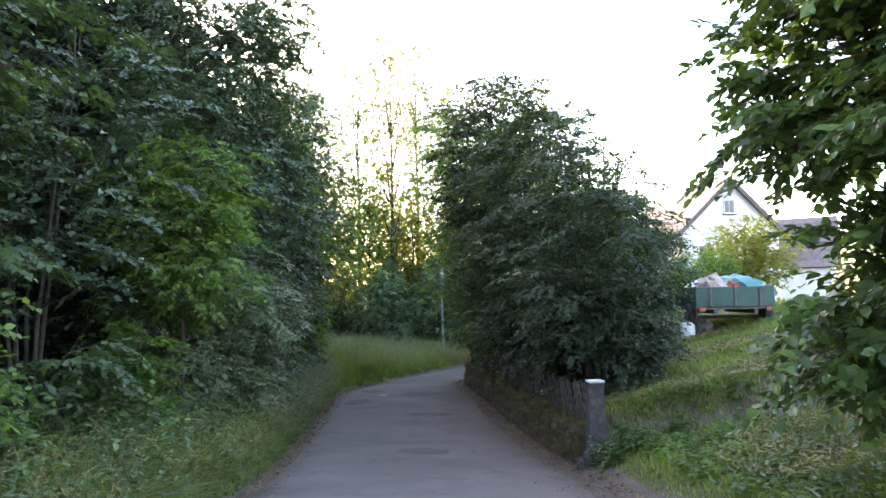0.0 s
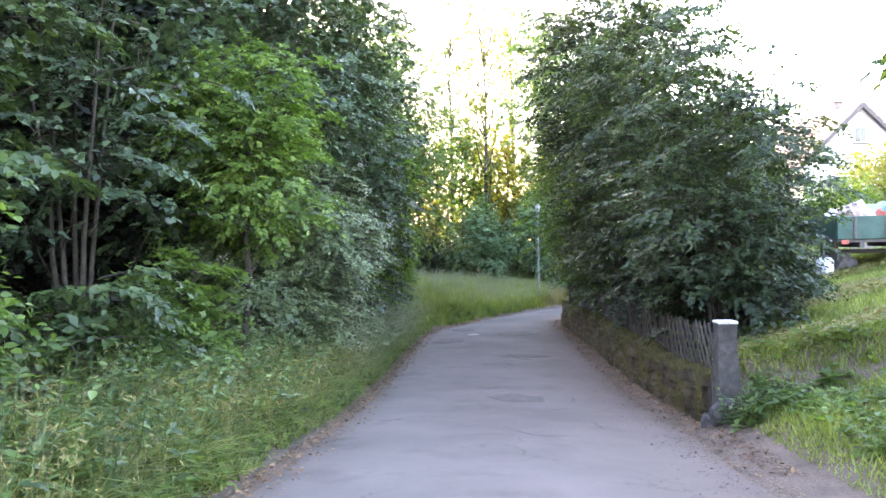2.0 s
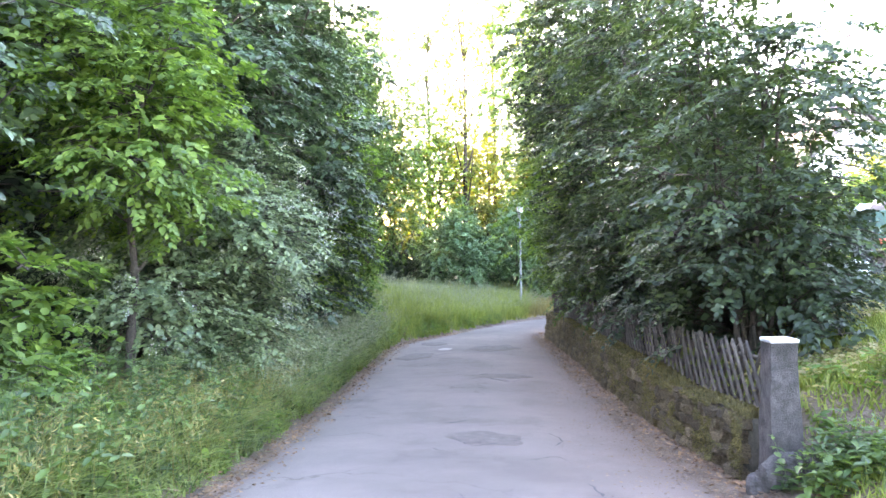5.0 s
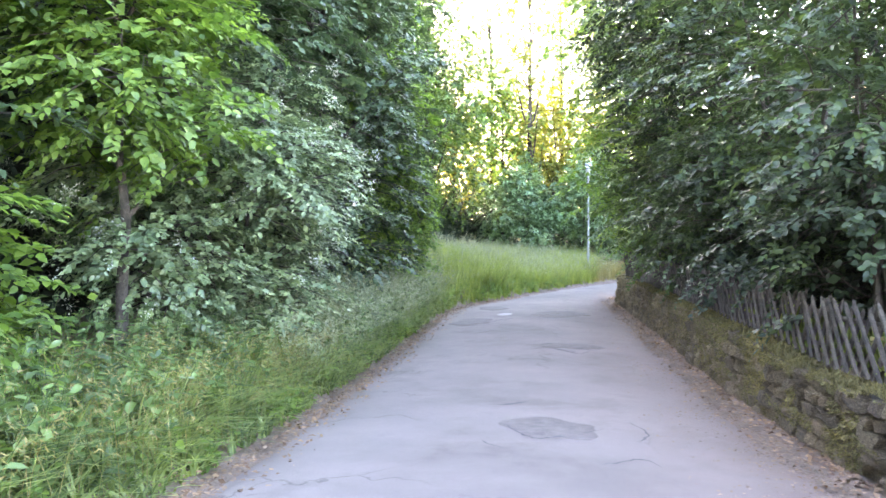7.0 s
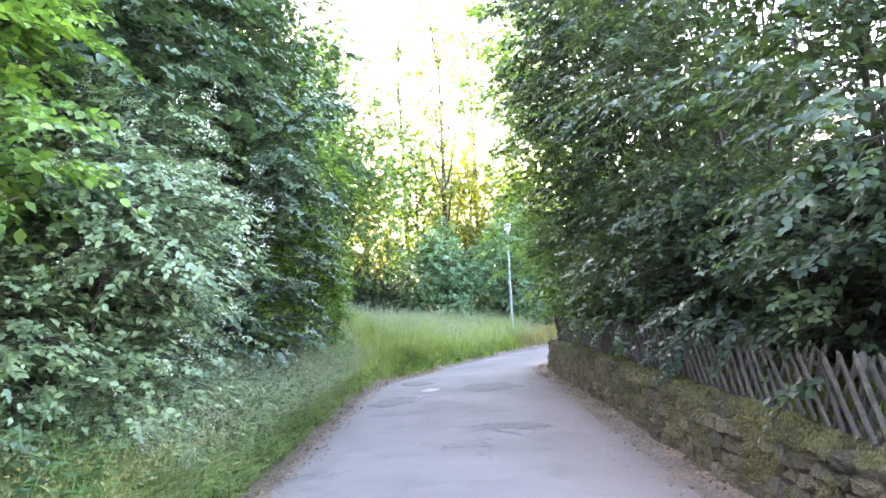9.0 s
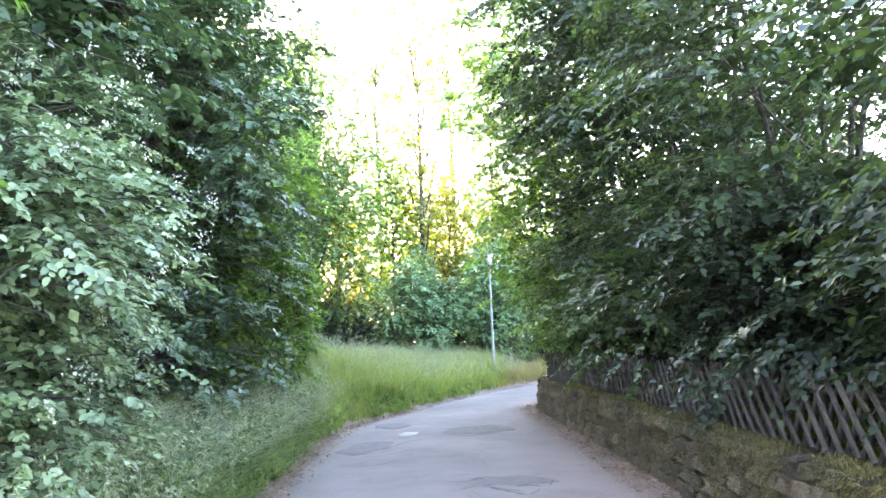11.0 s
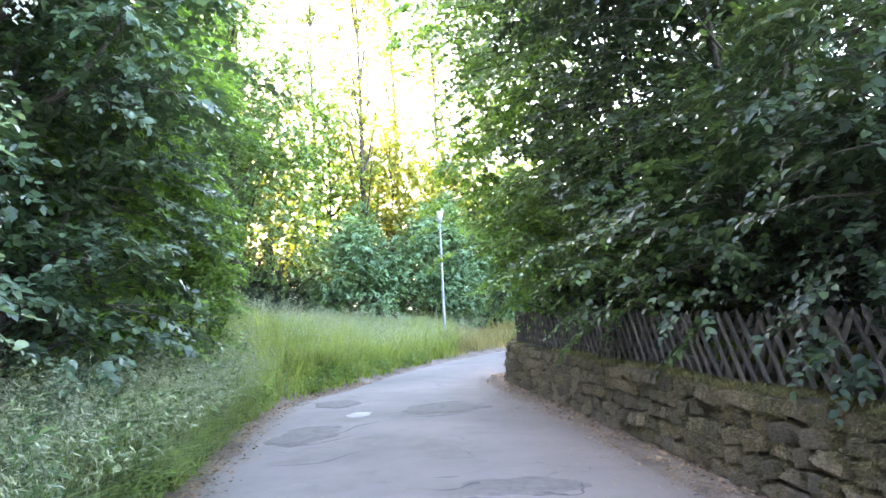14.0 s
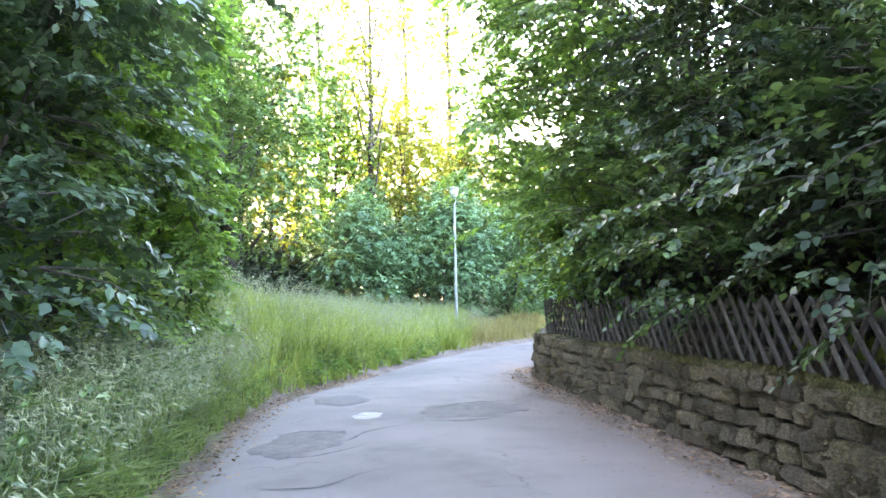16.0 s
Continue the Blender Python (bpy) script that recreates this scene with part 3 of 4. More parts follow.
tree("climbing_ivy", "bright yellow green climbing leaves at the wood's end", -4.85, 27.2, 4.4, 0.6, 0.8, M_BRIGHT, 0.1, 0.1, 900, 10, 9, 2, 0.05, True, 26, 0.1, group="wood edge", category="climber", spray=0.4, twig=0.25)
# Deep-wood beeches added behind the edge: toned for shade, they block the sun.
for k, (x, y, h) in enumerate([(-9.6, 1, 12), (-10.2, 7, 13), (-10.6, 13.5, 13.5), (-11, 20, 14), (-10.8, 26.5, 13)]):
    tree("beech_tree", "tall beech added to block sun, shade put into its near-black leaves", x, y, h * 1.1, 3.4, 4.0, M_DEEP_SHADE, 0.4, 0.3, 2600, 9, 12, 1, 0.24, False, 30 + k, 0.0, group="deep wood", twig=0.6, inner=0.7)
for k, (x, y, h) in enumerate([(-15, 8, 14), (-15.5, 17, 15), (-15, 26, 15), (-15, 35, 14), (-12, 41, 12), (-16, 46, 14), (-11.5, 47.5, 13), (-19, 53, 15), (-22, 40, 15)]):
    tree("beech_tree", "tall beech added to block sun, shade put into its near-black leaves", x, y, h * 1.12, 3.8, 4.8, M_DEEP_SHADE, 0.2, 0.4, 1500, 8, 12, 1, 0.26, False, 40 + k, 0.05, group="deep wood", twig=0.8)

# Added backing thicket: the wood's dark hollow is painted in its leaves.
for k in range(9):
    tree("shade_thicket", "added undergrowth backing the wood, shade put into its near-black leaves", -9.4 - 0.8 * math.sin(k * 2.3), -4.0 + 4.0 * k, 4.4, 1.7, 2.6, M_DEEP_SHADE, 0.05, 0.25, 900, 9, 9, 3, 0.08, False, 230 + k, 0.0, group="deep wood", category="shrub", twig=0.6, inner=0.4)

# trees past the grassy bank
tree("lime_tree", "tall lime with airy light green crown above the bank", -9.0, 33.5, 12.0, 3.2, 3.2, M_BRIGHT, 1.3, 0.14, 3200, 11, 12, 1, 0.2, False, 51, 0.15, group="bank trees", twig=0.5)
tree("lime_tree", "tall lime with airy light green crown above the bank", -7.0, 39.5, 13.5, 3.3, 3.0, M_LINDEN, 2.0, 0.15, 3000, 11, 12, 1, 0.2, False, 53, 0.2, group="bank trees", twig=0.5)
for k, (x, y, h, r) in enumerate([(-3.4, 44.6, 4.4, 1.9), (-0.3, 45.6, 5.2, 2.2), (2.6, 47.5, 5.0, 2.3), (5.6, 50.5, 5.2, 2.4)]):
    tree("elder_shrub", "broad bluish green elder shrub at the bend", x, y, h, r, 1.7, M_IVY, 0.15, 0.17, 1500, 10, 9, 3, 0.1, False, 60 + k, 0.15, group="bend hedge", category="shrub", twig=0.5)
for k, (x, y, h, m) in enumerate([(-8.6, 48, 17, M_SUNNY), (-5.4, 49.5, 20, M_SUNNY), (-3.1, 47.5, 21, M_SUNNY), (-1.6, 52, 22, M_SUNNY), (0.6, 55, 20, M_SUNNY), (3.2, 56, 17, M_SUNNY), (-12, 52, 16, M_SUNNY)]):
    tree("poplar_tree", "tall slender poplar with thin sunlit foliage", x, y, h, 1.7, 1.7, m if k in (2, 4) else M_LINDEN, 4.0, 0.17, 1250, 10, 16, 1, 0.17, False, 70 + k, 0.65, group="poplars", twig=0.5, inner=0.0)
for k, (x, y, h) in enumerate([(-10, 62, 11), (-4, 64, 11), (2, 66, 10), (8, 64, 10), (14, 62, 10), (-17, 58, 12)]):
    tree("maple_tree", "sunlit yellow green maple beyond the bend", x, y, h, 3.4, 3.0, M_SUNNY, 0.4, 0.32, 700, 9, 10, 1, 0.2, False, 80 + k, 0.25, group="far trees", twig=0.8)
tree("maple_tree", "light green maple on the far side of the bend", 9.0, 50.5, 8.2, 2.8, 2.6, M_BRIGHT, 0.6, 0.16, 1300, 10, 10, 1, 0.16, False, 91, 0.3, group="bank trees", twig=0.5)

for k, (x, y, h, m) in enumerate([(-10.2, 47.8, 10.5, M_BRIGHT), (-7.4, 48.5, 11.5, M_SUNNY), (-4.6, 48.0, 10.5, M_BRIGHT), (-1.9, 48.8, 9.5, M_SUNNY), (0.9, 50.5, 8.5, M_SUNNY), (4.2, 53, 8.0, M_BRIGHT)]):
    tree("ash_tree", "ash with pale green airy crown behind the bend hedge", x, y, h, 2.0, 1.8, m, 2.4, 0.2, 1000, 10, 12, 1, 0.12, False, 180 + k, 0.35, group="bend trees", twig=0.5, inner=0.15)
# Added filler thicket closes bright sky gaps, its leaves toned for shade.
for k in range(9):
    tree("shade_thicket", "added thicket behind the bend hedge, shade put into its dark leaves", -15 + 2.9 * k, 52.0 + 1.2 * math.sin(k * 2.1), 3.7 if k in (2, 3) else 5.0, 2.2, 1.8, M_HORN_SHADE, 0.05, 0.27, 600, 9, 8, 3, 0.08, False, 160 + k, 0.0, group="thicket", category="shrub", twig=0.6, inner=0.5)

# Added low fillers close bright gaps; the hollow's shade is in their colour.
for k, (x, y) in enumerate([(-10.6, 45.2), (-8.2, 46.0), (-6.0, 46.4), (-13.0, 44.6)]):
    tree("filler_bramble", "added low brambles under the bend trees, shade put into dark leaves", x, y, 1.9, 1.5, 1.1, M_HORN_SHADE, 0.02, 0.16, 500, 9, 7, 4, 0.05, False, 280 + k, 0.0, group="bend hedge", category="shrub", twig=0.4)

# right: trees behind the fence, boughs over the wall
# Leaf tones picked tree by tree put shade and light into the colour.
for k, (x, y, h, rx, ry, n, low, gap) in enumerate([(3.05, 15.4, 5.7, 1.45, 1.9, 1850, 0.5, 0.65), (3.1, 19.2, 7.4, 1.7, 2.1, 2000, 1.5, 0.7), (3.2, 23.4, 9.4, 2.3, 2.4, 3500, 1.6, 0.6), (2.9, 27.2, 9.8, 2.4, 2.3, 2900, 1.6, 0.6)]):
    tree("hornbeam_tree", "dense hornbeam with several stems behind the fence, shade and light put in leaf tone", x, y, h, rx, ry, (M_FENCE, M_FENCE, M_HORN_SHADE, M_LINDEN)[k], low, (0.1, 0.1, 0.11, 0.11)[k], n, 11, 13, 6, (0.11, 0.14, 0.17, 0.17)[k], True, 100 + k, gap, group="fence trees", depth=0.45, inner=(0.2, 0.22, 0.3, 0.2)[k], over=(-0.1, -0.9, -1.9, -1.7)[k], spray=(0.9, 1.1, 1.2, 1.2)[k])
tree("hornbeam_tree", "hornbeam leaning over the wall's corner, leaves toned bright green as lit", 2.4, 30.7, 9.6, 2.3, 2.1, M_BRIGHT, 0.5, 0.13, 2900, 10, 13, 3, 0.12, True, 107, 0.3, group="fence trees", over=-2.6, spray=1.0)
# Back trees added to cut garden light, with shade in their leaf tone.
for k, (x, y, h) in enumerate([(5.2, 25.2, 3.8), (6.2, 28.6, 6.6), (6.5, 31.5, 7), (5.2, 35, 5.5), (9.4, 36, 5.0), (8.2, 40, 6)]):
    tree("hornbeam_tree", "dense hornbeam added further back in the garden, leaves toned dark for shade", x, y, h, 1.9 if y < 29 else 2.5, 2.2, M_HORN_SHADE, 0.1, 0.16, 1300, 10, 12, 3, 0.16, False, 110 + k, 0.55, group="fence trees", twig=0.5, inner=0.1)
tree("hornbeam_shrub", "low shrub at the foot of the fence trees, leaves toned dark for shade", 3.9, 16.4, 2.2, 0.8, 1.2, M_HORN_SHADE, 0.1, 0.10, 1100, 11, 7, 4, 0.07, True, 117, 0.2, group="fence trees", category="shrub", spray=0.5)
# Tones run dark to bright along the fence: shade and light by colour.
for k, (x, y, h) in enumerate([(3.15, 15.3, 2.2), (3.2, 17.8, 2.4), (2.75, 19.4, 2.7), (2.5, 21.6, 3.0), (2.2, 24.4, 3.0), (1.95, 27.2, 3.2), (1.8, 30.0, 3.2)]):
    tree("hornbeam_shrub", "low green hornbeam growth hanging over the fence", x, y, h, 1.0, 1.6, (M_HORN_SHADE, M_HORN_SHADE, M_HORN_SHADE, M_FENCE, M_HAZEL, M_LINDEN, M_BRIGHT)[k], 0.2 if k < 3 else 0.45, 0.11, 640, 10, 9, 4, 0.06, True, 139 + k, 0.4, group="fence trees", category="shrub", over=(-0.1, -0.2, -0.5, -0.8, -0.95, -0.95, -0.95)[k], inner=0.1, spray=0.9)
# Added near-black sheet of leaves stands in for shade behind the fence.
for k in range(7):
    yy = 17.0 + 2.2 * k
    tree("shade_thicket", "added undergrowth behind the paling fence, shade put into near-black leaves", float(np.interp(yy, YS, XW)) + 1.35, yy, 2.0, 0.6, 1.3, M_DEEP_SHADE, 0.05, 0.13, 420, 9, 7, 3, 0.05, False, 250 + k, 0.0, group="fence undergrowth", category="shrub", twig=0.35, inner=0.4)
# right: the linden beside the start of the lawn
tree("linden_tree", "leafy linden with large green leaves hanging low", 5.8, 6.9, 8.8, 2.7, 2.4, M_LINDEN, 0.3, 0.165, 7600, 10, 15, 1, 0.2, True, 121, 0.1, depth=0.55, inner=0.3, spray=1.0)
tree("apple_tree", "fruit tree before the white house, sunlight put into its yellow green leaves", 13.2, 33.0, 3.8, 2.3, 2.0, M_SUNLIT_GOLD, 0.7, 0.14, 1300, 10, 9, 1, 0.13, False, 124, 0.35)
tree("garden_shrub", "light green garden shrub beyond the trailer", 10.5, 30.5, 2.2, 1.8, 1.4, M_BRIGHT, 0.1, 0.12, 800, 10, 6, 3, 0.06, False, 127, 0.2, category="shrub")
tree("garden_shrub", "light green garden shrub beyond the trailer", 18.5, 31.5, 3.4, 2.2, 1.6, M_BRIGHT, 0.1, 0.13, 1000, 10, 7, 3, 0.07, False, 129, 0.2, category="shrub")


def on_ground(x, y):
    return np.stack([x, y, H(x, y) - 0.01], 1)


def grow(name, label, n, x0, x1, y0, y1, test, hmin, hmax, width, bend, material, category="grass", nseg=2, tuft=0):
    x, y = scatter(n if not tuft else n // tuft, x0, x1, y0, y1)
    if tuft:
        x, y = [np.repeat(v, tuft) + rng.normal(0, 0.055, len(v) * tuft) for v in (x, y)]
    dl, dr = side_of(LEFT, x, y), -side_of(WALL, x, y)
    k = test(x, y, dl, dr)
    x, y = x[k], y[k]
    p = on_ground(x, y)
    tall = hmin + (hmax - hmin) * np.clip(0.5 + 0.45 * wave(p, 1.1, 2.0) + rng.normal(0, 0.2, len(p)), 0, 1.3)
    edge = np.clip(np.maximum(dl[k], dr[k]) / 0.5, 0.35, 1)
    return tagged(arr(name, *blades(p, tall * edge, np.full(len(p), width), bend, nseg), material), label, category, kind="stuff")


grow("verge_grass", "long green meadow grass on the verge", 66000, -5.6, -1.8, 0.5, 28, lambda x, y, dl, dr: (dl > 0.07) & (rng.random(len(x)) < np.clip(1.5 - dl * 0.5, 0.1, 1)), 0.22, 0.75, 0.0145, 1.45, M_GRASS, nseg=3, tuft=18)
grow("bank_grass", "tall pale green meadow grass on the bank", 90000, -11, 3, 26, 46, lambda x, y, dl, dr: (dl > 0.05) & (dl < 7.5) & ((x < 0.3) | (y < 37.5)), 0.35, 0.95, 0.011, 0.8, M_LAWN, nseg=2, tuft=20)
grow("lawn_grass", "patchy mown lawn rising to the trailer", 150000, 2.2, 10, 4.5, 24, lambda x, y, dl, dr: (dr > 0.15) & (rng.random(len(x)) < np.clip(0.42 + 0.75 * wave(np.stack([x, y, 0 * x], 1), 0.9, 0.7) + 0.02 * y, 0.28, 1)), 0.07, 0.2, 0.012, 0.8, M_LAWN, nseg=1)
grow("lawn_grass", "rough green grass in the garden behind the trees", 26000, 2.5, 24, 14, 46, lambda x, y, dl, dr: (dr > 0.5) & ((y > 25) | (x > 11)), 0.12, 0.35, 0.02, 0.6, M_LAWN, nseg=1)
grow("dry_grass", "straw coloured grass under the lamp post", 22000, 0, 7, 37.5, 49, lambda x, y, dl, dr: (dl > 0.1) & (dl < 2.2), 0.3, 0.7, 0.011, 0.5, M_STRAW)


def seed_stalks(name, label, n, x0, x1, y0, y1, lo, hi, top, material, seed=0.045):
    """Thin arching stalks with nodding panicles of small pale seeds."""
    x, y = scatter(n, x0, x1, y0, y1)
    dl = side_of(LEFT, x, y)
    k = (dl > lo) & (dl < hi)
    p = on_ground(x[k], y[k])
    m = len(p)
    h = top * rng.uniform(0.55, 1.15, m)
    a = rng.uniform(0, 2 * np.pi, m)
    out = np.stack([np.cos(a), np.sin(a), np.zeros(m)], 1)
    side = np.stack([-np.sin(a), np.cos(a), np.zeros(m)], 1)
    bd = rng.uniform(0.15, 0.75, m)

    def at(f):
        c = p + out * (bd * h * f ** 2.4)[:, None]
        c[:, 2] += h * f * (1 - 0.4 * bd * f ** 2)
        return c

    rows = []
    for f in np.linspace(0, 1, 5):
        c = at(f)
        rows += [c - side * 0.0024 * (1.2 - f), c + side * 0.0024 * (1.2 - f)]
    sv = np.stack(rows, 1).reshape(-1, 3)
    sf = np.array([(2 * j, 2 * j + 1, 2 * j + 3, 2 * j + 2) for j in range(4)])
    sf = (sf[None] + (np.arange(m) * 10)[:, None, None]).reshape(-1, 4)
    items = [(sv, sf)]
    for f in np.linspace(0.68, 1.06, 11):
        pos = at(np.full(m, f)[0]) + rng.normal(0, 0.012, (m, 3))
        ax = out * 0.7 + rng.normal(0, 0.35, (m, 3))
        ax[:, 2] += 0.25 - 1.4 * bd * f
        items.append(leaf_arrays(pos, ax, rng.normal(0, 1, (m, 3)), seed * rng.uniform(0.6, 1.2, m), False, 0.24))
    return tagged(arr(name, *join_arrays(items), material), label, "grass", kind="stuff")


seed_stalks("flowering_grass", "tall flowering grass with pale nodding heads", 5600, -5.8, -2.5, 15.5, 28, 0.2, 2.0, 1.15, M_SEED, 0.06)
seed_stalks("flowering_grass", "dry straw coloured grass heads on the verge", 2400, -4.4, -1.8, 1, 17, 0.12, 1.5, 0.9, M_STRAW, 0.05)
seed_stalks("flowering_grass", "tall pale flowering grass covering the bank", 9000, -11, 1, 26, 44, 0.4, 6, 1.05, M_SEED, 0.075)


def litter(name, label, n, x0, x1, y0, y1, test, size, material, lift=0.006):
    x, y = scatter(n, x0, x1, y0, y1)
    dl, dr = side_of(LEFT, x, y), -side_of(WALL, x, y)
    k = test(x, y, dl, dr)
    p = on_ground(x[k], y[k])
    p[:, 2] += lift + 0.012
    ax = rng.normal(0, 1, p.shape)
    ax[:, 2] *= 0.15
    nm = rng.normal(0, 0.3, p.shape) + np.array([0, 0, 1.0])
    return tagged(arr(name, *leaf_arrays(p, ax, nm, size * rng.uniform(0.5, 1.4, len(p)), False), material), label, "leaves", kind="stuff")


litter("leaf_litter", "dry brown leaves drifted along the wall's foot", 38000, 0.2, 2.4, 9, 33, lambda x, y, dl, dr: (dr < -0.02) & (rng.random(len(x)) < np.exp(np.minimum(dr, 0) * 4.0)), 0.055, M_LITTER, 0.02)
litter("leaf_litter", "dry brown leaves along the verge's edge", 48000, -4, -1.8, 1, 32, lambda x, y, dl, dr: (dl < 0.2) & (rng.random(len(x)) < np.exp(-np.abs(dl + 0.06) * 8)), 0.05, M_LITTER, 0.05)
litter("leaf_litter", "dead leaves and cuttings strewn on the lawn", 9000, 2.3, 7, 2, 14, lambda x, y, dl, dr: (dr > 0) & (wave(np.stack([x, y, 0 * x], 1), 1.1, 4.0) > 0.0), 0.05, M_LITTER, 0.02)


litter("grass_cuttings", "pale dry grass cuttings strewn over the lawn", 52000, 2.4, 9, 5, 22, lambda x, y, dl, dr: (dr > 0.2) & (wave(np.stack([x, y, 0 * x], 1), 0.8, 2.2) > 0.05), 0.06, M_STRAW, 0.13)
x, y = scatter(90000, -0.2, 2.4, 6, 33)
dr = -side_of(WALL, x, y)
k = (dr < -0.3) & (dr > -1.5) & (rng.random(len(x)) < np.exp((dr + 0.4) * 3.2) * np.clip(0.6 + 0.6 * wave(np.stack([x, y, 0 * x], 1), 1.7, 1.1), 0.1, 1))
x, y, dr = x[k], y[k], dr[k]
p = np.stack([x, y, road_z(y) + 0.02 + 0.055 * np.sin(np.pi * np.clip((-dr - 0.48) / 4.6, 0, 1))], 1)
ax = rng.normal(0, 1, p.shape) * np.array([1, 1, 0.1])
tagged(arr("road_dust", *leaf_arrays(p, ax, rng.normal(0, 0.12, p.shape) + np.array([0, 0, 1.0]), rng.uniform(0.012, 0.045, len(p)), False), M_DUST), "brown dust and crumbs along the asphalt's edge", "dust", kind="stuff")


def weeds(name, label, xs, ys, tall, pairs, size, material):
    """Leafy weeds: upright stalks with crossed pairs of drooping leaves, smaller towards the tip."""
    p = on_ground(xs, ys)
    m = len(p)
    h = tall * rng.uniform(0.6, 1.25, m)
    lean = rng.normal(0, 0.28, (m, 3)) * np.array([1, 1, 0]) + np.array([0, 0, 1.0])
    a0 = rng.uniform(0, 2 * np.pi, m)
    items = []
    w = np.array([0.003, 0.003, 0.0])
    st = np.stack([p - w, p + w, p + lean * h[:, None] + w * 0.4, p + lean * h[:, None] - w * 0.4], 1).reshape(-1, 3)
    items.append((st, np.arange(m * 4).reshape(-1, 4)))
    for k in range(pairs):
        f = (k + 0.6) / pairs
        for half in (0, np.pi):
            a = a0 + k * 1.57 + half + rng.normal(0, 0.3, m)
            ax = np.stack([np.cos(a), np.sin(a), rng.uniform(-0.45, 0.5, m)], 1)
            nm = np.stack([-np.cos(a) * 0.3, -np.sin(a) * 0.3, np.ones(m)], 1) + rng.normal(0, 0.2, (m, 3))
            items.append(leaf_arrays(p + lean * (h * f)[:, None], ax, nm, size * rng.uniform(0.7, 1.25, m) * (1.15 - 0.6 * f), True, 0.8))
    return tagged(arr(name, *join_arrays(items), material), label, "weeds", kind="stuff")


def near_lane(n, y0, y1, lo, hi):
    """Places on the verge, lo to hi metres from the lane."""
    y = rng.uniform(y0, y1, n)
    return np.interp(y, LEFT[:, 1], LEFT[:, 0]) - rng.uniform(lo, hi, n), y


weeds("ground_elder", "dense leafy ground elder at the wood's foot", *near_lane(700, 1, 27, 0.8, 2.3), 0.9, 6, 0.15, M_HAZEL)
weeds("nettle_growth", "upright green nettles among the verge grass", *near_lane(1500, 2, 27, 0.3, 1.9), 0.78, 5, 0.14, M_LINDEN)
weeds("dock_growth", "broad leaved green docks at the lane's edge", *near_lane(200, 3, 27, 0.1, 0.45), 0.28, 4, 0.13, M_BRIGHT)
weeds("bank_weeds", "leafy weeds at the foot of the bank", *near_lane(260, 27, 37, 0.1, 0.9), 0.4, 5, 0.13, M_BRIGHT)
qy = rng.uniform(6.0, 13.0, 330)
qx = 2.75 + np.abs(rng.normal(0, 1.0, 330)) + 0.1 * np.maximum(0, 11 - qy)
weeds("dock_growth", "broad leaved green docks on the lawn by the pillar", qx, qy, 0.2, 4, 0.15, M_BRIGHT)
weeds("nettle_growth", "low green weeds round the pillar's foot", rng.uniform(2.25, 3.0, 70), rng.uniform(11.0, 11.8, 70), 0.36, 5, 0.12, M_LINDEN)
weeds("nettle_growth", "leafy green nettles under the linden", rng.uniform(3.9, 5.7, 110), rng.uniform(1.5, 8.5, 110), 0.5, 7, 0.13, M_BRIGHT)

# ---- things ----
# stone gate pillar
pz = -1.03
pillar = thing("gate_pillar", "rough grey granite pillar with a pale cap stone", "pillar", (2.36, 12.02, pz), turn=4)
bm = bmesh.new()
bmesh.ops.create_cube(bm, size=1.0)
bmesh.ops.subdivide_edges(bm, edges=list(bm.edges), cuts=7, use_grid_fill=True)
for v in bm.verts:
    f = v.co.z + 0.5
    w = 0.30 - 0.07 * f
    v.co = Vector((v.co.x * w, v.co.y * w, f * 1.27))
    v.co += Vector(noise.noise_vector(v.co * 5.0)) * 0.016 + Vector(noise.noise_vector(v.co * 17.0)) * 0.008
part("shaft", bm, M_GRANITE, pillar)
part("cap", block(0.255, 0.255, 0.035, 0, 0, 1.285, 0.008), M_CAP, pillar, "pale worn cap stone")

# field stones at the pillar's foot
for k, (x, y, sx, sy, sz) in enumerate([(2.28, 11.78, 0.18, 0.13, 0.27), (2.5, 11.72, 0.15, 0.13, 0.2), (2.1, 11.84, 0.1, 0.1, 0.16)]):
    bm = bmesh.new()
    bmesh.ops.create_icosphere(bm, subdivisions=3, radius=1.0)
    for v in bm.verts:
        v.co = v.co * (1 + 0.3 * noise.noise(v.co * 1.7 + Vector((k * 5.0, 0, 0))) + 0.1 * noise.noise(v.co * 5.0))
        v.co = Vector((v.co.x * sx, v.co.y * sy, v.co.z * sz))
    rock = part("field_stone", bm, M_GRANITE)
    rock.matrix_world = pose(x, y, float(H(x, y)) + 0.02, 0, 0, 40 * k)
    tagged(rock, "rough dark field stone leaning at the pillar's foot", "stone", "foot stones")

# street lamp at the bend
lx, ly = -0.06, 41.6
lamp = thing("street_lamp", "thin pale steel street lamp with a tapered lantern", "lamp", (lx, ly, float(H(lx, ly)) - 0.05))
H0 = 5.0
f = np.array([0, 0.02, 0.2, 0.21, 0.6, 0.61, 1.0])
arr("mast", *tube([(0, 0, z * (H0 - 0.55)) for z in f], [0.065, 0.06, 0.06, 0.05, 0.045, 0.04, 0.036], 12), M_STEEL, lamp, smooth=True)
arr("collar", *tube([(0, 0, H0 - 0.56), (0, 0, H0 - 0.5), (0, 0, H0 - 0.48)], [0.06, 0.075, 0.09], 12), M_STEEL, lamp, smooth=True)
arr("lantern", *tube([(0, 0, H0 - 0.48), (0, 0, H0 - 0.47), (0, 0, H0 - 0.1), (0, 0, H0 - 0.095)], [0.01, 0.08, 0.155, 0.01], 12), M_MILKY, lamp, "milky white lantern glass", smooth=False)
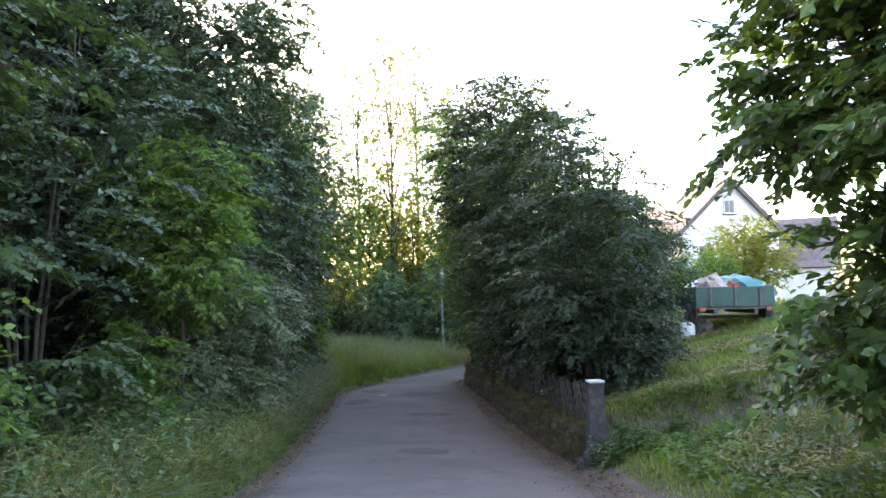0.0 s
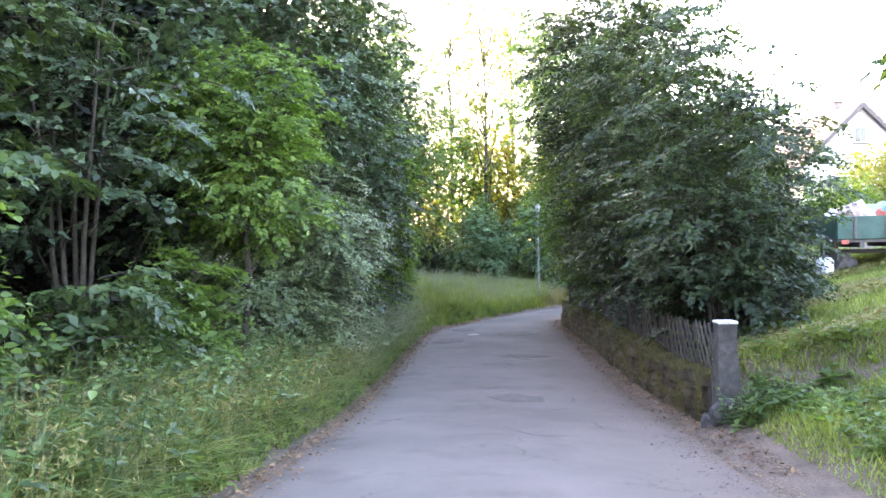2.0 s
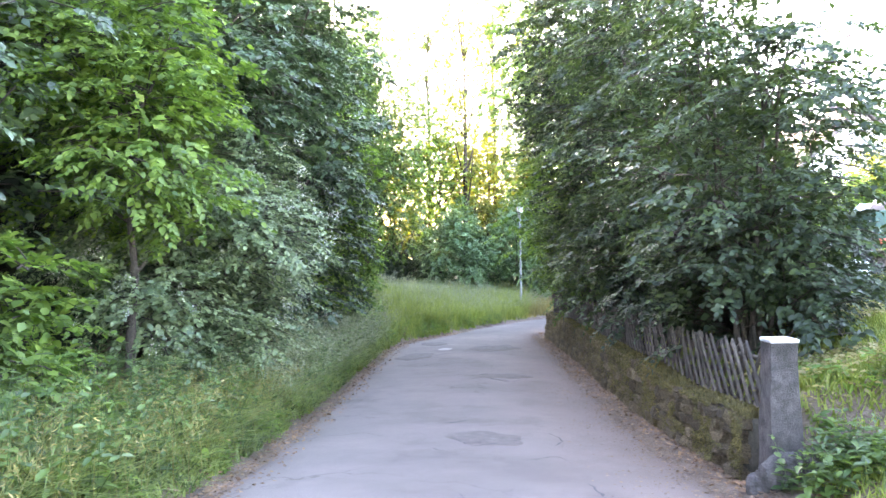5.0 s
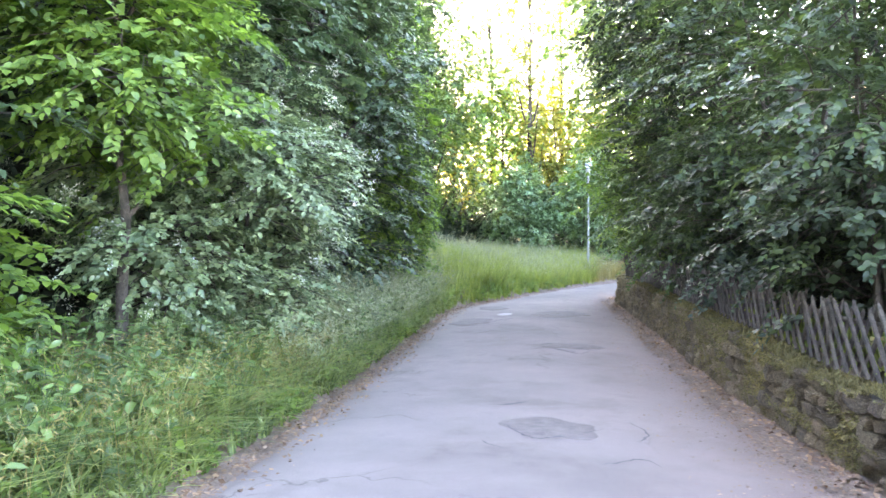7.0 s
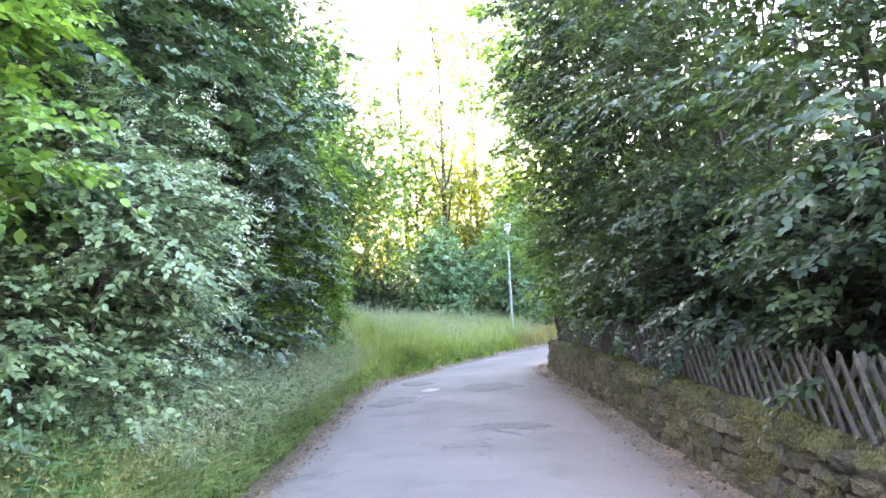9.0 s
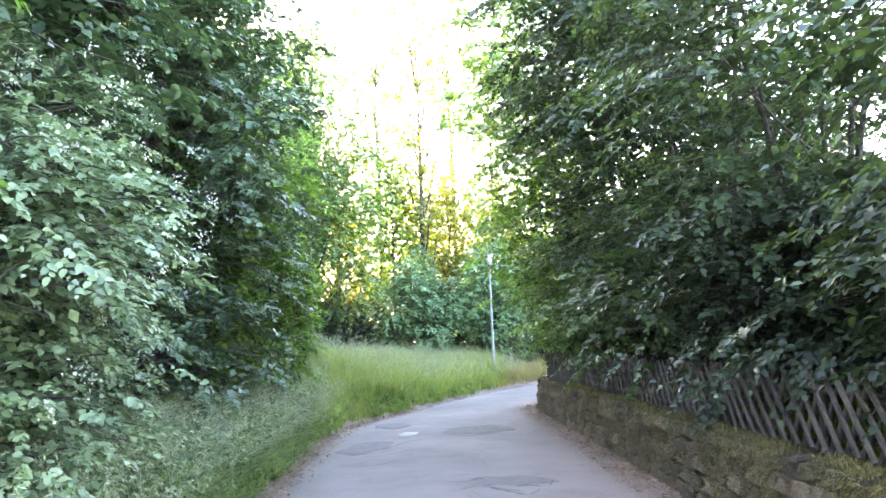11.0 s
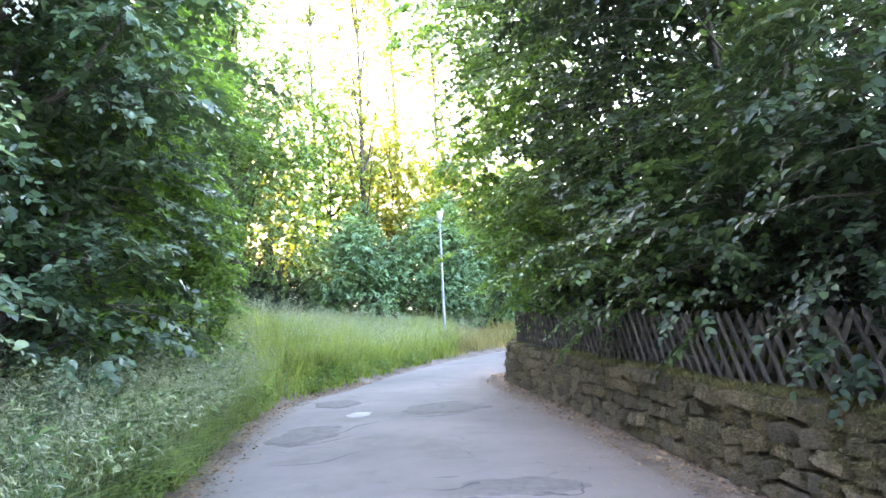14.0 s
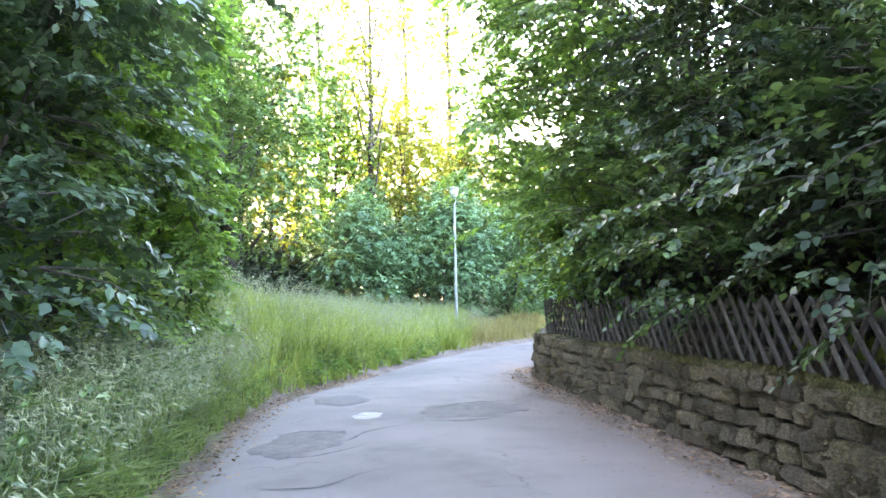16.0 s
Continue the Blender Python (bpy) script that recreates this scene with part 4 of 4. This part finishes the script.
arr("lid", *tube([(0, 0, H0 - 0.1), (0, 0, H0 - 0.09), (0, 0, H0 - 0.04), (0, 0, H0)], [0.01, 0.18, 0.15, 0.02], 12), M_STEEL, lamp, smooth=False)


# green trailer with its load
def wheel(parent, x, y, r, w):
    tyre = arr("wheel", *tube([(x - w / 2, y, r), (x - w / 2 + 0.001, y, r), (x - w / 4, y, r), (x + w / 4, y, r), (x + w / 2 - 0.001, y, r), (x + w / 2, y, r)], [r * 0.55, r * 0.93, r, r, r * 0.93, r * 0.55], 20), M_BLACK, parent, smooth=True)
    arr("rim", *tube([(x - w / 2 + 0.02, y, r), (x - w / 2 + 0.03, y, r), (x, y, r), (x + w / 2 - 0.03, y, r), (x + w / 2 - 0.02, y, r)], [0.01, r * 0.56, r * 0.58, r * 0.56, 0.01], 16), M_STEEL, tyre, smooth=True)


def heap(sx, sy, sz, seed, z):
    b = bmesh.new()
    bmesh.ops.create_icosphere(b, subdivisions=3, radius=1.0)
    for v in b.verts:
        n = noise.noise(v.co * 2.2 + Vector((seed, 0, 0))) * 0.35 + noise.noise(v.co * 5.5 + Vector((seed, 3, 0))) * 0.12
        v.co = Vector((v.co.x * sx, v.co.y * sy, max(v.co.z, -0.5) * sz)) * (1 + n)
        v.co.z += z
    return b


tx, ty = 7.85, 21.4
trailer = thing("farm_trailer", "old green farm trailer heaped with tarpaulin and junk", "trailer", (tx, ty, float(H(tx, ty)) - 0.02), turn=-8)
part("floor_pan", block(2.0, 3.2, 0.1, 0, 0, 0.62, 0.015), M_TRIM, trailer)
part("tailgate", block(1.98, 0.05, 0.52, 0, -1.62, 0.9, 0.015), M_GREEN, trailer, "green painted tailgate")
part("side_board", block(0.05, 3.14, 0.52, -0.98, 0, 0.93, 0.015), M_GREEN, trailer)
part("side_board", block(0.05, 3.14, 0.52, 0.98, 0, 0.93, 0.015), M_GREEN, trailer)
part("front_board", block(1.9, 0.05, 0.5, 0, 1.6, 0.93, 0.015), M_GREEN, trailer)
for k in (-0.62, 0, 0.62):
    part("strap", block(0.06, 0.025, 0.5, k, -1.66, 0.9, 0.006), M_TRIM, trailer)
part("chassis_beam", block(0.1, 3.4, 0.12, -0.5, 0, 0.52, 0.01), M_TRIM, trailer)
part("chassis_beam", block(0.1, 3.4, 0.12, 0.5, 0, 0.52, 0.01), M_TRIM, trailer)
arr("axle", *tube([(-0.9, -0.6, 0.36), (0.9, -0.6, 0.36)], [0.05, 0.05], 10), M_TRIM, trailer)
wheel(trailer, -0.98, -0.75, 0.37, 0.24)
wheel(trailer, 0.98, -0.75, 0.37, 0.24)
part("tail_lamp", block(0.16, 0.05, 0.1, -0.84, -1.67, 0.58, 0.01), M_RED, trailer, "red tail lamp")
part("tail_lamp", block(0.16, 0.05, 0.1, 0.84, -1.67, 0.58, 0.01), M_RED, trailer, "red tail lamp")
part("drawbar", block(0.09, 1.6, 0.1, 0, 2.3, 0.5, 0.012), M_TRIM, trailer)
part("jockey_stand", block(0.07, 0.07, 0.5, 0, 3.0, 0.26, 0.012), M_STEEL, trailer)


def load(name, label, category, bmx, material, x, y, z, turn=0):
    ob = part(name, bmx, material)
    c, s = math.cos(radians(-8)), math.sin(radians(-8))
    ob.matrix_world = pose(tx + c * x - s * y, ty + s * x + c * y, float(H(tx, ty)) + z, 0, 0, turn)
    return tagged(ob, label, category)


load("tarpaulin", "crumpled teal tarpaulin on the trailer's load", "tarpaulin", heap(0.7, 1.2, 0.42, 3.1, 0.32), M_TEAL, 0.3, -0.3, 0.72)
load("cloth_bundle", "faded pinkish cloth bundle on the trailer", "cloth", heap(0.42, 0.5, 0.46, 7.7, 0.25), M_CLOTH, -0.4, -0.8, 0.78)
load("plastic_sheet", "crumpled white plastic sheet over the trailer's edge", "plastic sheet", heap(0.34, 0.8, 0.32, 1.4, 0.25), M_WHITE, -0.62, 0.2, 0.78)
load("red_bucket", "small faded red plastic bucket on the load", "bucket", heap(0.2, 0.2, 0.24, 5.2, 0.18), M_RED, 0.15, -1.1, 0.92)
hose = thing("hose_coil", "coil of red hose hanging at the trailer's corner", "hose", (tx - 1.06, ty - 1.0, float(H(tx, ty)) + 0.7))
a = np.linspace(0, 4.1 * math.pi, 60)
arr("hose", *tube(np.stack([0.02 * np.sin(a * 3.1) - 0.03, np.cos(a) * 0.2, np.sin(a) * 0.34], 1), np.full(60, 0.022), 6), M_RED, hose, smooth=True)

# clutter between trees and trailer
barrel = thing("rain_barrel", "small white plastic canister standing in the grass", "canister", (6.55, 20.4, float(H(6.55, 20.4)) - 0.02))
arr("body", *tube([(0, 0, 0), (0, 0, 0.01), (0, 0, 0.1), (0, 0, 0.42), (0, 0, 0.5), (0, 0, 0.51)], [0.01, 0.17, 0.19, 0.19, 0.12, 0.01], 14), M_WHITE, barrel, smooth=True)
arr("lid", *tube([(0, 0, 0.5), (0, 0, 0.505), (0, 0, 0.55), (0, 0, 0.555)], [0.01, 0.07, 0.07, 0.01], 12), M_TRIM, barrel)
sack = part("rubbish_sack", heap(0.3, 0.28, 0.3, 9.3, 0.14), M_TRIM)
sack.matrix_world = pose(7.05, 20.7, float(H(7.05, 20.7)))
tagged(sack, "dark crumpled sack lying in the grass", "sack")
pile = thing("log_pile", "heap of pale grey cut branches", "wood pile", (5.75, 21.5, float(H(5.75, 21.5)) - 0.03), turn=12)
r = np.random.default_rng(4)
for row in range(4):
    for k in range(8 - row):
        xk = -0.9 + k * 0.24 + row * 0.12 + r.normal(0, 0.02)
        rad = r.uniform(0.07, 0.11)
        arr("log", *tube([(xk, -0.5, 0.1 + row * 0.19), (xk, -0.499, 0.1 + row * 0.19), (xk + r.normal(0, 0.04), 0.6, 0.1 + row * 0.19 + r.normal(0, 0.02)), (xk, 0.601, 0.1 + row * 0.19)], [0.005, rad, rad, 0.005], 9), M_LOG, pile)


# white house beyond the garden
def house(name, label, x, y, wide, deep, eaves, ridge, turn, chimney):
    z = float(H(x, y)) - 0.2
    h = thing(name, label, "house", (x, y, z), turn=turn)
    w, t = wide / 2, 0.3
    b = bmesh.new()
    ring = [(-w, 0), (w, 0), (w, eaves), (0, ridge), (-w, eaves)]
    fr_ = [b.verts.new((px, 0, pz_)) for px, pz_ in ring]
    bk_ = [b.verts.new((px, deep, pz_)) for px, pz_ in ring]
    b.faces.new(fr_)
    b.faces.new(bk_[::-1])
    for i in (0, 1, 4):
        j = (i + 1) % 5
        b.faces.new((fr_[j], fr_[i], bk_[i], bk_[j]))
    part("wall", b, M_PLASTER, h)
    ang = math.atan2(ridge - eaves, w)
    ln = w / math.cos(ang) + 0.5
    for s in (-1, 1):
        m = Matrix.Translation((0, 0, ridge + 0.12)) @ Matrix.Rotation(s * ang, 4, "Y") @ Matrix.Translation((s * ln / 2, deep / 2, 0))
        slab = part("roof", block(ln, deep + 0.9, 0.14, 0, 0, 0, 0.02, m), M_TRIM, h, "brown tiled roof slope")
        rows_ = 9
        for k in range(rows_):
            d = ln * (k + 0.5) / rows_
            m2 = Matrix.Translation((0, 0, ridge + 0.12)) @ Matrix.Rotation(s * ang, 4, "Y") @ Matrix.Translation((s * d, deep / 2, 0.1)) @ Matrix.Rotation(s * 0.05, 4, "Y")
            part("tile_course", block(ln / rows_ + 0.05, deep + 0.9, 0.04, 0, 0, 0, 0.01, m2), M_TILE, slab)
        m3 = Matrix.Translation((0, -0.42, ridge + 0.06)) @ Matrix.Rotation(s * ang, 4, "Y") @ Matrix.Translation((s * ln / 2, 0, 0))
        part("barge_board", block(ln, 0.05, 0.24, 0, 0, 0, 0.01, m3), M_TRIM, h)
    for wx, wz, ww_, wh in ((0.0, ridge - 1.75, 0.7, 0.9), (-w * 0.5, eaves - 1.6, 1.1, 1.3), (w * 0.5, eaves - 1.6, 1.1, 1.3)):
        win = part("window", block(ww_ + 0.16, 0.1, wh + 0.16, wx, -0.02, wz, 0.015), M_WHITE, h)
        part("pane", block(ww_ / 2 - 0.05, 0.04, wh - 0.06, wx - ww_ / 4, -0.07, wz, 0.005), M_GLASS, win)
        part("pane", block(ww_ / 2 - 0.05, 0.04, wh - 0.06, wx + ww_ / 4, -0.07, wz, 0.005), M_GLASS, win)
        part("sill", block(ww_ + 0.3, 0.2, 0.05, wx, -0.1, wz - wh / 2 - 0.1, 0.01), M_TRIM, win)
    if chimney:
        ch = part("chimney", block(0.6, 0.7, 1.6, 0.9, deep * 0.4, ridge + 0.2, 0.02), M_TILE, h)
        part("chimney_cap", block(0.75, 0.85, 0.08, 0.9, deep * 0.4, ridge + 1.04, 0.01), M_TRIM, ch)
    return h


house("house", "white gabled house with a brown tiled roof and chimney", 19.9, 52.0, 7.2, 11.0, 8.2, 11.7, 8, True)
house("house", "lower white annex with a brown tiled roof", 30.0, 58.0, 8.0, 9.0, 5.0, 8.6, 60, False)
shed = thing("garden_shed", "low pale grey garden shed behind the trees", "shed", (12.4, 36.0, float(H(12.4, 36.0)) - 0.1), turn=4)
part("wall", block(3.2, 2.4, 2.0, 0, 0, 1.0, 0.03), M_PLASTER, shed)
part("roof", block(3.7, 2.9, 0.12, 0, 0, 2.08, 0.03, Matrix.Rotation(0.06, 4, "X")), M_TRIM, shed)
part("door", block(0.9, 0.06, 1.8, 0.6, -1.22, 0.95, 0.01), M_TRIM, shed)


# road surface: mended patches, cracks, a drain cover
def blotch(name, label, x, y, rx, ry, material, seed, lift=0.004, kind_="structure"):
    r = np.random.default_rng(seed)
    n = 36
    a = np.linspace(0, 2 * np.pi, n, endpoint=False)
    k = 1 + 0.16 * np.sin(a * 2 + r.uniform(0, 6)) + 0.09 * np.sin(a * 5 + r.uniform(0, 6)) + r.normal(0, 0.035, n)
    px, py = x + np.cos(a) * rx * k, y + np.sin(a) * ry * k
    ring = [(p, q, road_top(p, q) + lift) for p, q in zip(px, py)]
    inner = [(x + (p - x) * 0.5, y + (q - y) * 0.5, road_top(x + (p - x) * 0.5, y + (q - y) * 0.5) + lift + 0.002) for p, q in zip(px, py)]
    low = [(p + (p - x) * 0.02, q + (q - y) * 0.02, z - 0.008) for p, q, z in ring]
    v = low + ring + inner + [(x, y, road_top(x, y) + lift + 0.002)]
    f = [(i, (i + 1) % n, n + (i + 1) % n, n + i) for i in range(n)] + [(n + i, n + (i + 1) % n, 2 * n + (i + 1) % n, 2 * n + i) for i in range(n)]
    f += [(2 * n + i, 2 * n + (i + 1) % n, 2 * n + (i + 2) % n, 3 * n) for i in range(0, n, 2)]
    ob = arr(name, v, f, material)
    return tagged(ob, label, "road patch", kind=kind_)


blotch("asphalt_patch", "dark mended patch in the asphalt", -0.4, 14.4, 0.46, 0.48, M_TAR, 1)
blotch("asphalt_patch", "worn dark patch in the asphalt", -0.35, 20.95, 0.5, 0.4, M_TAR, 2)
blotch("asphalt_patch", "long dark mended strip in the asphalt", -0.75, 26.6, 0.65, 0.75, M_TAR, 3)
blotch("asphalt_patch", "worn rough patch in the asphalt", -2.75, 24.6, 0.5, 0.7, M_TAR, 4)
blotch("asphalt_patch", "worn rough patch in the asphalt", -2.65, 28.0, 0.42, 0.6, M_TAR, 6)
blotch("drain_cover", "pale round drain cover set in the asphalt", -2.15, 26.3, 0.22, 0.24, M_LOG, 5)


def crack(pts, width, seed):
    """A crooked open crack."""
    r = np.random.default_rng(seed)
    p = curve([(x + r.normal(0, 0.05), y + r.normal(0, 0.05)) for x, y in pts], 0.07)
    p = p + r.normal(0, 0.012, p.shape)
    tdir = unit(np.gradient(p, axis=0))
    nrm = np.stack([-tdir[:, 1], tdir[:, 0]], 1)
    w = (1.5 * width * (0.35 + np.abs(r.normal(0, 0.5, len(p)))) * np.sin(np.linspace(0.15, math.pi - 0.15, len(p))))[:, None]
    a, b = p - nrm * w, p + nrm * w
    v = [(x, y, road_top(x, y) + 0.005) for q in zip(a, b) for x, y in q]
    f = [(2 * i, 2 * i + 1, 2 * i + 3, 2 * i + 2) for i in range(len(p) - 1)]
    return tagged(arr("road_crack", v, f, M_CRACK), "crooked dark crack in the asphalt", "crack", "road cracks", "structure")


for k, (pts, w) in enumerate([
    ([(-1.1, 20.4), (-0.7, 20.55), (-0.3, 20.1), (0.05, 20.4)], 0.022), ([(-1.1, 15.5), (-0.9, 15.6), (-0.75, 15.8)], 0.02), ([(-0.97, 13.7), (-0.85, 13.55), (-0.7, 13.5)], 0.014),
    ([(0.05, 13.1), (0.2, 13.05), (0.43, 13.3), (0.5, 13.1)], 0.012), ([(0.4, 14.9), (0.47, 14.4), (0.4, 13.95)], 0.012), ([(-0.88, 14.45), (-0.6, 14.0), (-0.35, 13.93), (0.1, 14.5)], 0.012),
    ([(-2.95, 22.65), (-2.35, 22.6), (-2.05, 22.95), (-1.75, 23.2)], 0.024), ([(-1.35, 21.0), (-1.03, 20.8), (-0.72, 21.05), (-0.4, 20.9), (0.03, 20.5), (0.22, 21.1)], 0.024),
    ([(-0.7, 20.6), (-0.5, 20.35), (-0.25, 20.2)], 0.02), ([(-1.13, 21.4), (-0.86, 21.4)], 0.02), ([(-2.3, 24.6), (-2.0, 25.15), (-1.6, 25.5)], 0.024),
    ([(-1.4, 25.8), (-0.95, 25.65), (-0.4, 25.9)], 0.026), ([(-1.25, 26.8), (-0.85, 27.1), (-0.15, 27.5)], 0.03), ([(-1.3, 26.3), (-0.8, 26.2), (-0.3, 26.6)], 0.022),
    ([(-3.1, 24.2), (-2.6, 23.8), (-2.1, 24.4)], 0.022), ([(-3.2, 25.2), (-2.7, 25.35), (-2.3, 25.1)], 0.022), ([(-3.0, 27.6), (-2.6, 27.3), (-2.1, 27.7)], 0.024),
    ([(-0.46, 11.4), (-0.28, 10.95), (0.04, 10.85), (0.5, 10.85)], 0.015), ([(0.72, 11.95), (0.76, 11.4)], 0.012)]):
    crack(pts, w, 500 + k)

# ---- pieces of the wall, fence and kerb ----
def stone_mesh(seed):
    r = np.random.default_rng(seed)
    b = block(1, 1, 1, bevel=0.13)
    for v in b.verts:
        v.co += Vector(r.normal(0, 0.095, 3))
    me = bpy.data.meshes.new("stone")
    b.to_mesh(me)
    b.free()
    me.materials.append(M_STONE)
    return me


STONES = [stone_mesh(600 + k) for k in range(10)]
r = np.random.default_rng(9)
for c in range(5):
    s = 0.05 + 0.1 * (c % 2)
    while s < min(seg[-1] - 0.3, 21.5):
        w = r.uniform(0.22, 0.46)
        x, y, a = along(s + w / 2)
        hh = wall_h(s + w / 2) / 5
        deep = 0.2 + r.uniform(-0.02, 0.03)
        cc, ss = math.cos(radians(a - 90)), math.sin(radians(a - 90))
        off = 0.06 + 0.01 * c + r.normal(0, 0.02)
        z = float(road_z(y)) + hh * (c + 0.5) - 0.02 + r.normal(0, 0.008)
        ob = new("stone", STONES[int(r.integers(10))])
        ob.parent = wall
        ob.matrix_world = pose(x + cc * off, y + ss * off, z, r.normal(0, 4), r.normal(0, 4), a + r.normal(0, 4)) @ Matrix.Diagonal(((w - 0.03), deep, (hh - 0.02) * r.uniform(0.88, 1.08), 1))
        s += w

# moss cushions along the top and in the joints
mp, mn = [], []
for k in range(105000):
    s = min(seg[-1] - 0.4, abs(r.normal(0, 7.5)))
    x, y, a = along(s)
    cc, ss = math.cos(radians(a - 90)), math.sin(radians(a - 90))
    h = wall_h(s)
    if r.random() < 0.45:
        o, zz, n = r.uniform(0.0, WALL_T - 0.03), h + r.uniform(-0.03, 0.03), (0, 0, 1)
    else:
        if r.random() > max(0.18, math.exp(-s / 7.0)):
            continue
        o, zz, n = -0.045 + r.uniform(-0.015, 0.02), h * r.random() ** 0.7, (-cc, -ss, 0.5)
    q = np.array([[x * 1.0, y, zz * 2]])
    if wave(q, 2.3, 1.7)[0] + wave(q, 6.0, 0.4)[0] * 0.6 < -0.22:
        continue
    mp.append((x + cc * o, y + ss * o, float(road_z(y)) + zz))
    mn.append(n)
mp, mn = np.array(mp), np.array(mn, float)
ax = mn * 0.7 + rng.normal(0, 0.45, mp.shape)
ax[:, 2] -= 0.8 * (mn[:, 2] < 0.9)
moss = arr("moss", *leaf_arrays(mp - unit(mn) * 0.012, ax, rng.normal(0, 1, mp.shape), rng.uniform(0.014, 0.042, len(mp)), False, 0.42), M_MOSS, wall)
tagged(moss, "yellow green moss cushions", kind="stuff")


# crossed paling fence on the wall
def pale_mesh():
    """A half-round pale with a bevelled point, one metre long, its foot at the origin."""
    prof = [(-0.029, 0.0), (-0.021, -0.02), (0.0, -0.028), (0.021, -0.02), (0.029, 0.0)]
    b = bmesh.new()
    lo = [b.verts.new((x, y, 0)) for x, y in prof]
    hi = [b.verts.new((x, y, 0.93)) for x, y in prof]
    tp = [b.verts.new((x * 0.3, y * 0.4, 1.0)) for x, y in prof]
    for p_, q_ in ((lo, hi), (hi, tp)):
        for i in range(5):
            j = (i + 1) % 5
            b.faces.new((p_[i], p_[j], q_[j], q_[i]))
    b.faces.new(lo[::-1])
    b.faces.new(tp)
    me = bpy.data.meshes.new("pale")
    b.to_mesh(me)
    b.free()
    me.materials.append(M_PALE)
    return me


fence = thing("paling_fence", "weathered grey crossed paling fence on the wall", "fence")
PALE = pale_mesh()
FENCE_IN = 0.26
step = 0.225
FL = min(seg[-1] - 0.5, 21.0)
for layer, tilt in ((0, -36.0), (1, 36.0)):
    s = 0.12
    while s < FL:
        x, y, a = along(s)
        cc, ss = math.cos(radians(a - 90)), math.sin(radians(a - 90))
        o = FENCE_IN + (0.0 if layer == 0 else 0.034)
        z = float(road_z(y)) + wall_h(s) + 0.02
        ob = new("pale", PALE)
        ob.parent = fence
        ob.matrix_world = pose(x + cc * o, y + ss * o, z, 0, 0, a) @ pose(0, 0, 0, r.normal(0, 1.5), tilt + r.normal(0, 1.6), 180) @ Matrix.Diagonal((1, 1, 0.80 + r.normal(0, 0.015), 1))
        s += step + r.normal(0, 0.006)
for hgt in (0.16, 0.50):
    pts = []
    for s in np.linspace(0.1, FL, 50):
        x, y, a = along(s)
        cc, ss = math.cos(radians(a - 90)), math.sin(radians(a - 90))
        pts.append((x + cc * (FENCE_IN + 0.07), y + ss * (FENCE_IN + 0.07), float(road_z(y)) + wall_h(s) + hgt))
    arr("rail", *tube(pts, np.full(50, 0.028), 6), M_PALE, fence)
for s in np.arange(0.3, FL, 2.4):
    x, y, a = along(s)
    cc, ss = math.cos(radians(a - 90)), math.sin(radians(a - 90))
    z = float(road_z(y)) + wall_h(s)
    arr("post", *tube([(x + cc * 0.385, y + ss * 0.385, z - 0.25), (x + cc * 0.385, y + ss * 0.385, z + 0.64), (x + cc * 0.385, y + ss * 0.385, z + 0.68)], [0.045, 0.045, 0.01], 8), M_PALE, fence)

# kerb stones on the verge's side
KS = []
for k in range(6):
    b = block(1, 1, 1, bevel=0.09)
    for v in b.verts:
        v.co += Vector(r.normal(0, 0.03, 3))
    me = bpy.data.meshes.new("kerb_stone")
    b.to_mesh(me)
    b.free()
    me.materials.append(M_KERB)
    KS.append(me)
kl = LEFT[(LEFT[:, 1] > 1) & (LEFT[:, 1] < 12)]
ks = np.concatenate([[0], np.cumsum(np.hypot(*np.diff(kl, axis=0).T))])
s = 0.0
while s < ks[-1] - 0.5:
    w = r.uniform(0.35, 0.6)
    p0, p1 = [np.array([np.interp(s + d, ks, kl[:, 0]), np.interp(s + d, ks, kl[:, 1])]) for d in (0, w)]
    m_ = (p0 + p1) / 2
    d = p1 - p0
    ob = new("kerb_stone", KS[int(r.integers(6))])
    ob.parent = kerb
    ob.matrix_world = pose(m_[0] - 0.06, m_[1], float(road_z(m_[1])) + 0.0 + r.normal(0, 0.008), r.normal(0, 2), r.normal(0, 2), math.degrees(math.atan2(d[1], d[0]))) @ Matrix.Diagonal((w - 0.02, 0.10, 0.12, 1))
    s += w
